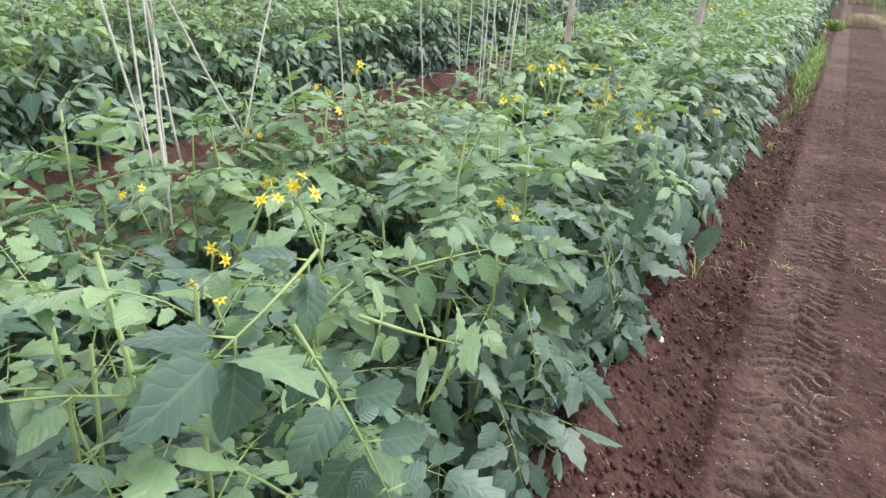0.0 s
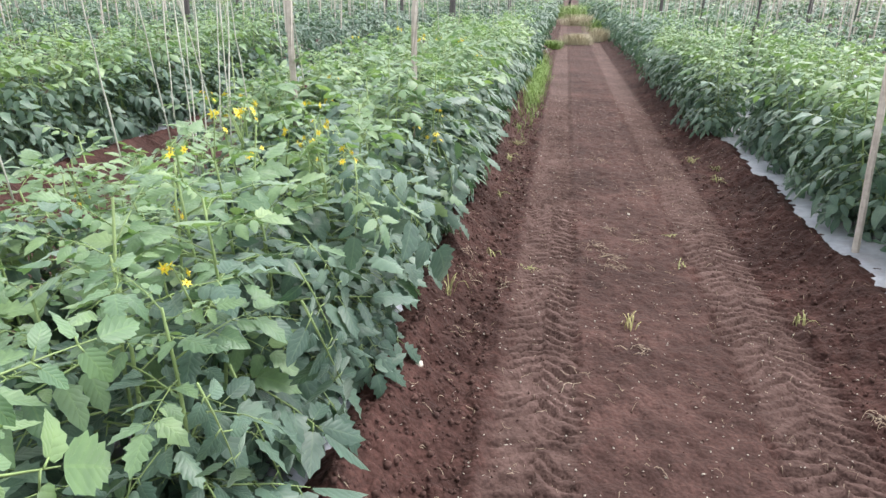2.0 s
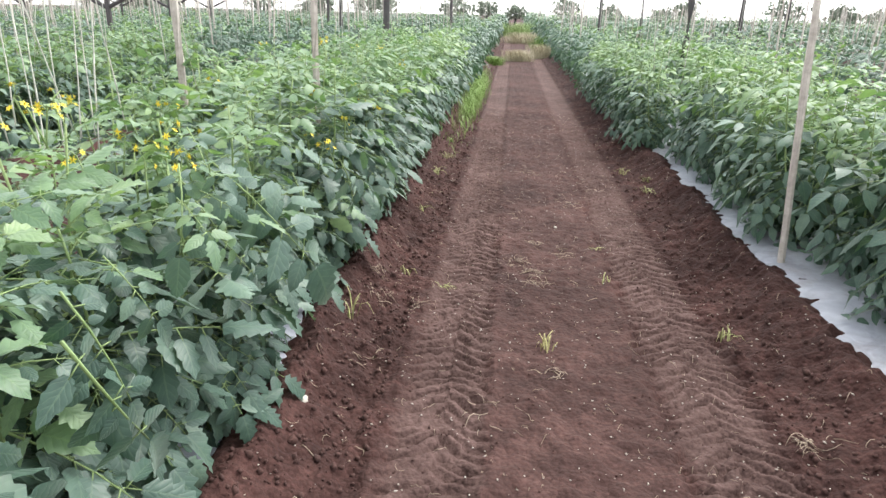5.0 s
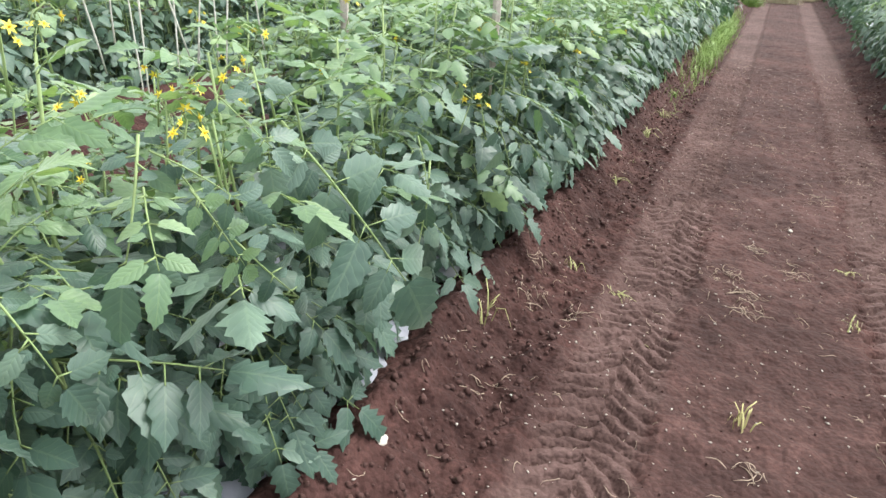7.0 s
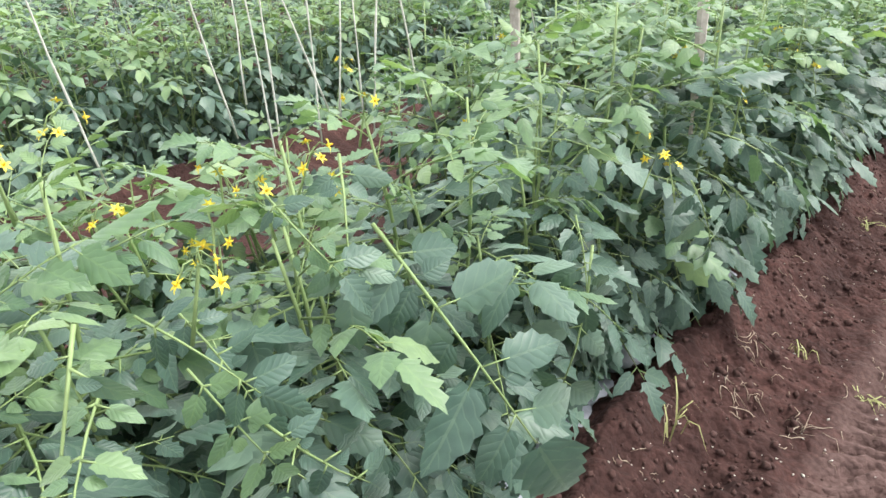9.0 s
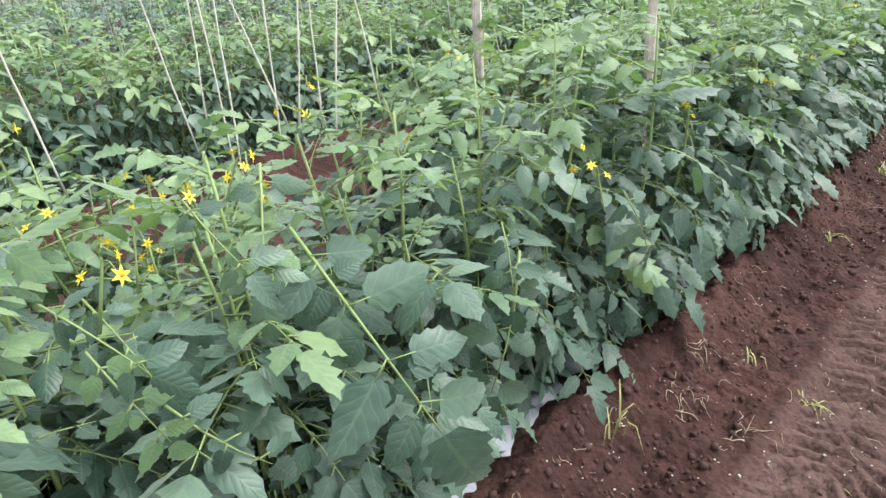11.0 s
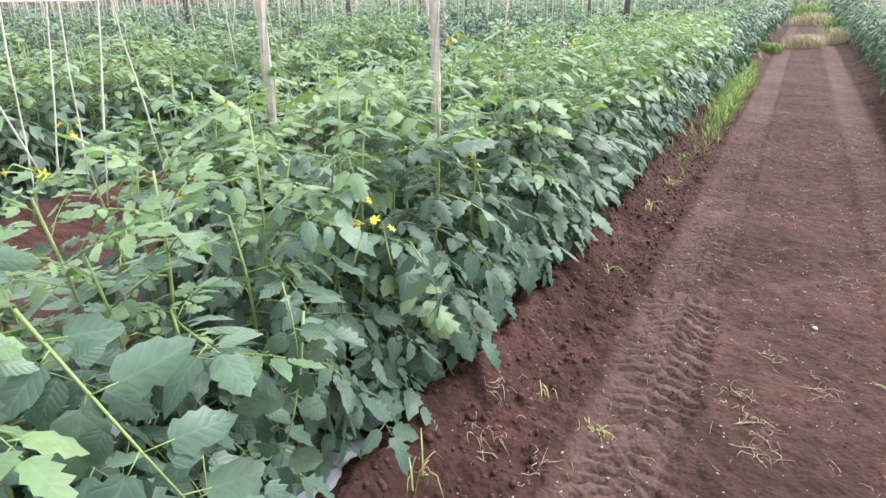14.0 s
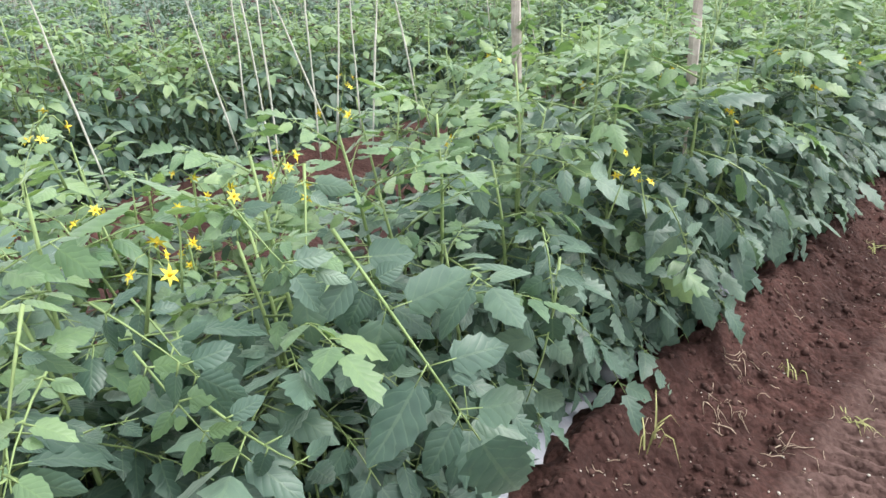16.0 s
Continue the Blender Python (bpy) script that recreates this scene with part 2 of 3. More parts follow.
def compound_leaf(seed, length, pairs, stations, stalk=True, droop=0.5, size=1.0, lobes=0.13, first=0.24):
    """A feathered tomato leaf along +Y: stalk, paired leaflets and an end leaflet."""
    rng = random.Random(seed)
    p = Pile()
    bow = rng.uniform(-0.12, 0.12)

    def spot(u):
        return Vector((bow * length * u * u, length * u * (1 - 0.15 * droop * u), -droop * 0.5 * length * u * u))
    if stalk:
        us = [0, 0.3, 0.6, 0.9] if stations > 4 else [0, 0.5, 0.95]
        vs, fs = tube([spot(u) for u in us], [min(length * 0.0105, 0.0042) * (1 - 0.68 * u) for u in us], 4 if stations > 4 else 3)
        p.add(vs, fs, 1)
    tilt = -math.atan(droop * 0.9)
    for j in range(pairs):
        u = first + (0.78 - first) * j / max(1, pairs - 1)
        for side in (-1, 1):
            ln = length * rng.uniform(0.21, 0.33) * size * (0.85 + 0.25 * (j > 0))
            turn = (Matrix.Rotation(-side * radians(rng.uniform(48, 78)), 3, 'Z') @ Matrix.Rotation(radians(rng.uniform(-32, 8)), 3, 'X') @ Matrix.Rotation(radians(rng.uniform(-25, 25)), 3, 'Y'))
            turn = Matrix.Rotation(tilt * u, 3, 'X') @ turn
            base = spot(u + rng.uniform(-0.03, 0.03))
            stem = turn @ Vector((0, ln * rng.uniform(0.16, 0.34), 0))
            if stalk and stations > 4:
                vs, fs = tube([base, base + stem * 1.2], [0.0020, 0.0014], 3)
                p.add(vs, fs, 1)
            vs, fs, uv = leaflet(rng, ln, ln * rng.uniform(0.42, 0.60), stations, base + stem, turn, lobes)
            p.add(vs, fs, 0, uv)
        if stations > 4 and j < pairs - 1:
            # small rounded leaflets between the large pairs
            for side in rng.choice(((-1,), (1,), (-1, 1))):
                turn = Matrix.Rotation(-side * radians(rng.uniform(55, 90)), 3, 'Z') @ Matrix.Rotation(radians(rng.uniform(-30, 10)), 3, 'X')
                ln = length * rng.uniform(0.09, 0.14)
                vs, fs, uv = leaflet(rng, ln, ln * 0.72, 4, spot(u + 0.09) + turn @ Vector((0, ln * 0.3, 0)), turn, 0.03)
                p.add(vs, fs, 0, uv)
    ln = length * rng.uniform(0.36, 0.46) * size
    turn = Matrix.Rotation(tilt + radians(rng.uniform(-15, 10)), 3, 'X') @ Matrix.Rotation(radians(rng.uniform(-20, 20)), 3, 'Y')
    vs, fs, uv = leaflet(rng, ln, ln * rng.uniform(0.46, 0.60), stations + 2 * (stations > 4), spot(0.92), turn, lobes * 1.5)
    p.add(vs, fs, 0, uv)
    return p


NEAR_PILES = [compound_leaf(100 + i, 0.30, 4 if i % 3 == 1 else 3, 7, True, 0.3 + 0.09 * (i % 7), 1.08, 0.075 + 0.03 * (i % 4)) for i in range(24)]
NEAR_OLD = [p.mesh("tomato_leaf", [LEAF, STEM]) for p in NEAR_PILES]
NEAR_YOUNG = [p.mesh("young_leaf", [YOUNG, STEM]) for p in NEAR_PILES]
MID_PILES = [compound_leaf(300 + i, 0.30, 3, 3, True, 0.35 + 0.1 * (i % 6), 1.05, 0.1) for i in range(10)]
FARTHEST_PILES = [compound_leaf(600 + i, 0.30, 1, 2, False, 0.4 + 0.1 * (i % 5), 1.6, 0.0) for i in range(6)]
FAR_PILES = [compound_leaf(500 + i, 0.30, 2, 2, False, 0.4 + 0.1 * (i % 5), 1.25, 0.0) for i in range(8)]


def merged(name, piles, placed, extra=None):
    """One mesh of many leaves. placed: (pile index, 4x4, young)."""
    vs, us, fs, ss, o = [], [], [], [], 0
    cache = [(np.array([tuple(v) for v in p.v]), np.array(p.u), p.f, p.s) for p in piles]
    for i, m, young in placed:
        v, u, f, s = cache[i]
        a = np.array(m)
        vs.append(v @ a[:3, :3].T + a[:3, 3])
        us.append(u)
        fs += [tuple(k + o for k in face) for face in f]
        ss += [1 if k else (2 if young else 0) for k in s]
        o += len(v)
    if extra:
        vs.append(np.array([tuple(v) for v in extra.v]))
        us.append(np.array(extra.u))
        fs += [tuple(k + o for k in face) for face in extra.f]
        ss += [1] * len(extra.f)
    return mesh_of(name, np.concatenate(vs), fs, [LEAF, STEM, YOUNG], np.concatenate(us), ss)


# ---- tomato plants ----
def grow(rng, height, spread, branches, nodes, lean=(0, 0), skirt=10):
    """The stems (lists of points and radii) and the leaf poses of one plant, its base at the origin."""
    stems, leaves = [], []
    for b in range(branches):
        az = rng.uniform(0, 6.28)
        reach = spread * rng.uniform(0.15, 0.75) * (b > 0)
        top = height * (1.0 if b == 0 else rng.uniform(0.72, 1.0))
        ex, ey = math.cos(az) * reach + lean[0], math.sin(az) * reach + lean[1]
        pts = []
        for i in range(7):
            s = i / 6
            wig = 0.025 * math.sin(4 * s + az)
            pts.append(Vector((ex * s ** 0.8 + wig, ey * s ** 0.8 + wig * 0.7, top * s)))
        stems.append((pts, [0.0082 - 0.0052 * i / 6 for i in range(7)]))
        turn = rng.uniform(0, 6.28)
        for k in range(nodes):
            s = 0.10 + 0.90 * (k + rng.uniform(-0.3, 0.3)) / (nodes - 1)
            s = min(max(s, 0.06), 1.0)
            j = min(int(s * 6), 5)
            at = pts[j].lerp(pts[j + 1], s * 6 - j)
            turn += radians(137) + rng.uniform(-0.4, 0.4)
            pitch = 48 * (s - 0.62) / 0.38 if s > 0.62 else -58 * (0.62 - s) / 0.62
            size = (0.72 + 0.5 * math.sin(math.pi * min(1, s * 0.92 + 0.05))) * rng.uniform(0.85, 1.18)
            if s > 0.88:
                size *= 0.68
            leaves.append((at, turn, pitch + rng.uniform(-16, 16), rng.uniform(-22, 22), size, s))
    for k in range(skirt):
        az = rng.uniform(0, 6.28)
        at = Vector((math.cos(az) * 0.10, math.sin(az) * 0.10, height * rng.uniform(0.12, 0.42)))
        leaves.append((at, az, rng.uniform(-45, -5), rng.uniform(-20, 20), rng.uniform(0.85, 1.2), 0.2))
    return stems, leaves


def leaf_pose(at, az, pitch, roll, size):
    return Matrix.Translation(at) @ Matrix.Rotation(az - math.pi / 2, 4, 'Z') @ Matrix.Rotation(radians(pitch), 4, 'X') @ Matrix.Rotation(radians(roll), 4, 'Y') @ Matrix.Scale(size, 4)


def flower_mesh():
    p = Pile()
    for k in range(6):
        turn = Matrix.Rotation(k * math.pi / 3, 3, 'Z') @ Matrix.Rotation(radians(18), 3, 'X')
        vs = [turn @ Vector(q) for q in ((0, 0.001, 0), (-0.0042, 0.008, 0.001), (0.0042, 0.008, 0.001), (0, 0.010, 0.0026), (-0.0024, 0.015, -0.001), (0.0024, 0.015, -0.001), (0, 0.021, -0.005))]
        p.add(vs, [(0, 2, 3), (0, 3, 1), (1, 3, 4), (3, 2, 5), (3, 5, 4), (4, 5, 6)], 0)
    vs, fs = tube([(0, 0, -0.002), (0, 0, 0.006), (0, 0, 0.013)], [0.0032, 0.0036, 0.0008], 6)
    p.add(vs, fs, 1)
    return p.mesh("flower", [PETAL, CONE])


FLOWER = flower_mesh()


def truss(parent, at, rng, count=5):
    """A flower cluster: a forked stalk with open yellow flowers."""
    tip = Vector((rng.uniform(-0.03, 0.03), rng.uniform(-0.03, 0.03), 0.02))
    p = Pile()
    ends = []
    low = Vector((rng.uniform(-0.04, 0.04), rng.uniform(-0.04, 0.04), -0.11))
    vs, fs = tube([low, low * 0.5, Vector((0, 0, 0)), tip], [0.003, 0.0026, 0.0022, 0.0016], 4)
    p.add(vs, fs)
    for k in range(count):
        az = 2.4 * k + rng.uniform(-0.4, 0.4)
        e = tip * (k / count) + Vector((math.cos(az) * 0.026, math.sin(az) * 0.026, rng.uniform(-0.03, 0.015)))
        vs, fs = tube([tip * (k / count), (tip * (k / count) + e) / 2 + Vector((0, 0, 0.010)), e], [0.0014] * 3, 3)
        p.add(vs, fs)
        ends.append((e, az))
    stalk = child("flower_truss", p.mesh("flower_truss", [STEM]), parent, Matrix.Translation(at), "yellow star-shaped flowers on a thin green stalk")
    for e, az in ends:
        m = Matrix.Translation(e) @ Matrix.Rotation(az, 4, 'Z') @ Matrix.Rotation(radians(rng.uniform(25, 95)), 4, 'Y') @ Matrix.Scale(rng.uniform(0.5, 0.82), 4)
        child("flower", FLOWER, stalk, m)


def near_plant(seed, x, y, z, height, spread, lean, branches=3, nodes=13, skirt=12, trusses=2, label=""):
    """A plant close to the walk, every leaf an object of its own."""
    rng = random.Random(seed)
    plant = tagged(new("tomato_plant"), label or "leafy green staked tomato plant growing through pale plastic mulch", "tomato plant", "tomato plants in the bed beside the track")
    plant.location = (x, y, z)
    stems, leaves = grow(rng, height, spread, branches, nodes, lean, skirt)
    for pts, radii in stems:
        vs, fs = tube(pts, radii, 6)
        child("stem", mesh_of("stem", vs, fs, [STEM]), plant)
    for at, az, pitch, roll, size, s in leaves:
        i = rng.randrange(len(NEAR_OLD))
        young = s > 0.80 or (s > 0.4 and rng.random() < 0.07)
        child("leaf", (NEAR_YOUNG if young else NEAR_OLD)[i], plant, leaf_pose(at, az, pitch, roll, size * rng.choice((0.66, 0.80, 0.96))))
    for k in range(trusses):
        pts = rng.choice(stems)[0]
        truss(plant, pts[rng.choice((4, 5, 6))] + Vector((rng.uniform(-0.06, 0.1), rng.uniform(-0.06, 0.06), 0.05)), rng, rng.randrange(3, 6))
    return plant


def mid_variant(seed, height, spread):
    rng = random.Random(seed)
    stems, leaves = grow(rng, height, spread, 5, 14, (0, 0), 18)
    extra = Pile()
    for pts, radii in stems:
        vs, fs = tube(pts, radii, 4)
        extra.add(vs, fs)
    placed = [(rng.randrange(len(MID_PILES)), leaf_pose(at, az, pitch, roll, size * 0.84), s > 0.72) for at, az, pitch, roll, size, s in leaves]
    stem = mesh_of("stem", extra.v, extra.f, [STEM])
    return stem, merged("foliage", MID_PILES, placed)


PATHSIDE, PITCH, HALF = 1.18, 3.65, 0.62    # bed edge, spacing of beds, half a bed's width
BEDS_LEFT = [-(PATHSIDE + HALF + PITCH * i) for i in range(14)]
BEDS_RIGHT = [PATHSIDE + HALF + PITCH * i for i in range(11)]
BED_TOP = 0.14

# ---- the ground: one sheet with furrows, beds and wheel tracks ----


def value_noise(x, y, cell, seed):
    """Smooth random relief on a lattice of the given cell."""
    gx, gy = np.floor(x / cell).astype(np.int64), np.floor(y / cell).astype(np.int64)
    fx, fy = x / cell - gx, y / cell - gy
    fx, fy = fx * fx * (3 - 2 * fx), fy * fy * (3 - 2 * fy)

    def h(i, j):
        n = (i * 374761393 + j * 668265263 + seed * 1442695041) & 0x7fffffff
        n = ((n ^ (n >> 13)) * 1274126177) & 0x7fffffff
        return ((n ^ (n >> 16)) & 0xffff) / 65535.0
    return (h(gx, gy) * (1 - fx) + h(gx + 1, gy) * fx) * (1 - fy) + (h(gx, gy + 1) * (1 - fx) + h(gx + 1, gy + 1) * fx) * fy - 0.5


def soil_height(x, y):
    near = np.abs(x) < 1.82
    # distance from the nearest furrow's middle line
    d = np.abs((x + PITCH / 2) % PITCH - PITCH / 2)
    edge = np.where((x > 0.2) & near, 1.18, 1.12) + 0.10 * value_noise(x * 0 + np.sign(x) * 7, y, 0.30, 3) + 0.06 * value_noise(x * 0 + np.sign(x) * 3, y, 0.09, 4)
    t = np.clip((d - 0.78) / (edge - 0.78), 0, 1)
    z = 0.160 * t * t
    fall = np.clip((d - edge - 0.03) / 0.12, 0, 1)
    z = z - 0.06 * fall
    side = np.clip((d - 0.70) / 0.12, 0, 1)
    clods = np.clip(value_noise(x, y, 0.060, 12) * 2.0, -0.5, 1) * 0.5
    rough = 0.032 * value_noise(x, y, 0.16, 11) + 0.040 * clods + 0.030 * value_noise(x, y, 0.033, 13)
    local = np.abs(x - 0.025) - 0.545
    off = np.abs(local)
    half = np.where(x > 0, 0.185, 0.14) + 0.05 * value_noise(x, y, 0.22, 15)
    wheel = np.clip(1 - (off - half) / 0.06, 0, 1) * near
    lip = np.exp(-((off - half - 0.055) / 0.03) ** 2) * near
    z = z + rough * (1 - 0.78 * wheel) * (0.50 + 0.50 * side) - 0.020 * wheel + 0.012 * lip * (0.6 + value_noise(x, y, 0.12, 16))
    # slanting lug prints in two staggered columns, worn and broken
    turn = y / 0.078 + np.abs(local) / 0.13 + 0.5 * (local > 0) + 1.1 * value_noise(x, y, 0.13, 22) + 0.5 * value_noise(x, y, 0.05, 24)
    wave = np.sin(2 * math.pi * turn) + 0.35 * np.sin(4 * math.pi * turn + 0.9)
    patch = np.clip(0.9 + 1.1 * value_noise(x, y, 0.10, 21) + 0.6 * value_noise(x, y, 0.45, 23), 0.3, 1.25) * np.clip((12 - y) / 1.5, 0, 1)
    z = z + (0.0165 * np.clip(wave * 2.6, -1, 0.8) * patch + 0.012 * value_noise(x, y, 0.028, 25)) * wheel
    return z


def spaced(stops):
    out = []
    for a, b, step in stops:
        out += list(np.arange(a, b, step))
    return np.array(out)


steps = (-1.30, -1.16, -1.05, -0.90, -0.5, 0, 0.5, 0.90, 1.05, 1.16, 1.30)
xs_side = [PITCH * i + d for i in range(1, 9) for d in (steps if i < 4 else (-1.16, -0.85, 0.85, 1.16))]
xs = np.concatenate([[-600, -300, -150, -80, -40], -np.array(xs_side)[::-1], np.arange(-1.36, 1.44, 0.0125), np.array(xs_side), [40, 80, 150, 300, 600]])
xs = np.unique(np.round(xs, 4))
ys = np.concatenate([[-300, -100, -40, -15, -8, -4, -2], np.arange(-1.0, 1.6, 0.08), np.arange(1.6, 5.6, 0.0105), np.arange(5.6, 9.0, 0.02), np.arange(9.0, 12, 0.026), np.arange(12, 14, 0.05), np.arange(14, 30, 0.15), np.arange(30, 70, 1.5), [75, 85, 100, 150, 300, 700]])
gx, gy = np.meshgrid(xs, ys)
gz = soil_height(gx, gy)
gz[(np.abs(gx) > 31) | (gy > 72) | (gy < -30)] = 0.0
nx, ny = len(xs), len(ys)
idx = np.arange(nx * ny).reshape(ny, nx)
quads = np.stack([idx[:-1, :-1], idx[:-1, 1:], idx[1:, 1:], idx[1:, :-1]], -1).reshape(-1, 4).tolist()
tagged(new("ground", mesh_of("ground", np.stack([gx, gy, gz], -1).reshape(-1, 3), quads, [SOIL])), "red-brown tilled soil with two tractor wheel tracks", "ground", kind="structure")


def soil_at(x, y):
    return float(soil_height(np.array([float(x)]), np.array([float(y)]))[0])


def mulch(x, y0, y1, step):
    """A bed's plastic film, its edges tucked under the soil."""
    cols = [-0.66, -0.60, -0.52, -0.40, -0.2, 0, 0.2, 0.40, 0.52, 0.60, 0.66]
    rows = np.arange(y0, y1, step)
    X, Y = np.meshgrid(np.array(cols), rows)
    Z = BED_TOP + 0.03 * np.cos(X / 0.66 * 1.4) - 0.03 - 0.05 * np.clip((np.abs(X) - 0.5) / 0.16, 0, 1) + 0.014 * value_noise(X + x, Y, 0.13, 31) + 0.01 * value_noise(X + x, Y, 0.05, 32)
    n, k = len(rows), len(cols)
    ids = np.arange(n * k).reshape(n, k)
    q = np.stack([ids[:-1, :-1], ids[:-1, 1:], ids[1:, 1:], ids[1:, :-1]], -1).reshape(-1, 4).tolist()
    tagged(new("mulch_film", mesh_of("mulch_film", np.stack([X + x, Y, Z], -1).reshape(-1, 3), q, [MULCH])), "wrinkled silver-white plastic film covering a raised bed", "mulch film", "mulch films over the beds")


mulch(BEDS_LEFT[0], -1.5, 30, 0.05)
mulch(BEDS_RIGHT[0], 0, 30, 0.05)
mulch(BEDS_LEFT[1], -1.5, 30, 0.10)
mulch(BEDS_RIGHT[1], 0, 30, 0.20)

# ---- stakes, posts, wires, twine ----


def pole(name, x, y, z0, z1, r, mat, lean=(0, 0), label="", category="stake", group="", sides=7):
    rng = random.Random(int(1000 * (x + 50) + 77 * y))
    pts, radii = [], []
    for i in range(9):
        s = i / 8
        pts.append(Vector((x + lean[0] * s + rng.uniform(-0.004, 0.004), y + lean[1] * s + rng.uniform(-0.004, 0.004), z0 + (z1 - z0) * s)))
        radii.append(r * rng.uniform(0.88, 1.1))
    vs, fs = tube(pts, radii, sides)
    return tagged(new(name, mesh_of(name, vs, fs, [mat], smooth=False)), label, category, group)


WIRE_Z = 2.30
STAKES = [
    (-1.42, 4.56, 0, 0),
    (-2.18, 4.46, 0.02, 0),
    (1.37, 4.70, -0.15, 0)]
for x, y, lx, ly in STAKES:
    pole("stake", x, y, 0.05, WIRE_Z + 0.05, 0.021, WOOD, (lx, ly), "weathered grey-brown wooden stake driven into the bed", "stake", "wooden stakes of the trellis", 6)


def dark_post(x, y, brace):
    post = tagged(new("trellis_post"), "dark weathered timber post rising above the plants" + (" with slanting braces" if brace else ""), "post", "dark timber posts")
    post.location = (x, y, 0)
    rng = random.Random(int(x * 100 + y))
    pts = [Vector((rng.uniform(-0.01, 0.01), rng.uniform(-0.01, 0.01), z)) for z in (-0.1, 0.5, 1.1, 1.7, 2.4)]
    vs, fs = tube(pts, [0.06, 0.058, 0.055, 0.052, 0.05], 8)
    child("shaft", mesh_of("shaft", vs, fs, [DARKWOOD], smooth=False), post)
    if brace:
        for s in (-1, 1):
            vs, fs = tube([(0, 0, 1.45), (s * 0.85, 0, 1.85), (s * 1.7, 0, 2.3)], [0.04, 0.04, 0.035], 6)
            child("brace", mesh_of("brace", vs, fs, [DARKWOOD], smooth=False), post)
        vs, fs = tube([(-1.75, 0, 2.3), (0, 0, 2.32), (1.75, 0, 2.3)], [0.04] * 3, 6)
        child("crossbeam", mesh_of("crossbeam", vs, fs, [DARKWOOD], smooth=False), post)


for i, (x, y, brace) in enumerate([(-8.0, 13.3, True), (-2.45, 12.3, False), (2.3, 11.5, False), (-13.4, 14.2, True), (-5.3, 20.5, False), (-11.0, 21.5, True), (5.6, 19.5, False), (-17.0, 23.0, True), (-2.4, 24.0, False), (2.4, 23.0, False), (-22.5, 24.5, True), (-8.0, 29.0, False), (-14.0, 31.0, True), (9.0, 14.0, False), (9.2, 26.0, False), (-20.0, 34.0, True), (5.5, 33.0, False), (-28.0, 33.0, True)]):
    dark_post(x, y, brace)


def cable(name, points, r, mat, label, category, group=""):
    vs, fs = tube(points, [r] * len(points), 4)
    return tagged(new(name, mesh_of(name, vs, fs, [mat])), label, category, group)


for x in (-2.14, -1.42):
    cable("trellis_wire", [Vector((x, y, WIRE_Z - 0.015 * (y % 8 > 4))) for y in range(-2, 32, 2)], 0.002, WIRE, "thin grey wire strung along the stakes", "wire", "trellis wires over the beds")


def twine(x, y, z, x1, y1):
    """A length of sisal from the overhead wire down to a plant, with a few knots."""
    rng = random.Random(int(1000 * y + 313 * x1))
    a, b = Vector((x, y, z)), Vector((x1, y1, WIRE_Z))
    pts, radii = [], []
    for i in range(13):
        s = i / 12
        w = 0.010 * math.sin(math.pi * s)
        pts.append(a.lerp(b, s) + Vector((rng.uniform(-w, w) * 0.4, rng.uniform(-w, w) * 0.4, 0)))
        radii.append(0.0029 * rng.uniform(0.8, 1.25) * (1.9 if rng.random() < 0.1 else 1))
    vs, fs = tube(pts, radii, 5)
    tagged(new("twine", mesh_of("twine", vs, fs, [TWINE])), "pale frayed sisal twine tying a plant to the wire", "twine", "twines of the trellis")


for x, y, z, x1, y1 in [
    (-2.2, 3.9, 0.91, -2.2, 3.67),
    (-2.2, 3.65, 0.84, -2.2, 3.89),
    (-2.2, 3.42, 0.87, -2.2, 3.48),
    (-2.2, 3.17, 1.06, -2.2, 3.25),
    (-2.2, 3.12, 0.97, -2.2, 2.91),
    (-2.15, 8.07, 1.06, -2.15, 8.08),
    (-2.15, 4.59, 1.04, -2.15, 4.23),
    (-2.15, 4.27, 1.22, -2.15, 4.15),
    (-2.15, 1.39, 1.04, -2.15, 1.14),
    (-2.15, 1.47, 1.03, -2.15, 1.33),
    (-2.15, 1.69, 1.06, -2.15, 1.03),
    (-2.15, 1.68, 1.01, -2.15, 2.16),
    (-2.15, 2.18, 0.99, -2.15, 2.05),
    (-2.15, 2.71, 0.95, -2.15, 2.55),
    (-2.15, 3.43, 0.99, -2.15, 3.0),
    (-2.15, 3.57, 0.95, -2.15, 3.62),
    (-2.15, 3.47, 0.96, -2.15, 3.69),
    (-2.15, 1.38, 0.8, -2.15, 1.37),
    (-2.13, 1.4, 0.8, -2.14, 1.41),
    (-2.16, 1.42, 0.8, -2.12, 1.45),
    (-2.14, 3.2, 0.8, -2.14, 3.18),
    (-2.14, 3.22, 0.8, -2.13, 3.26)]:
    twine(x, y, z, x1, y1)

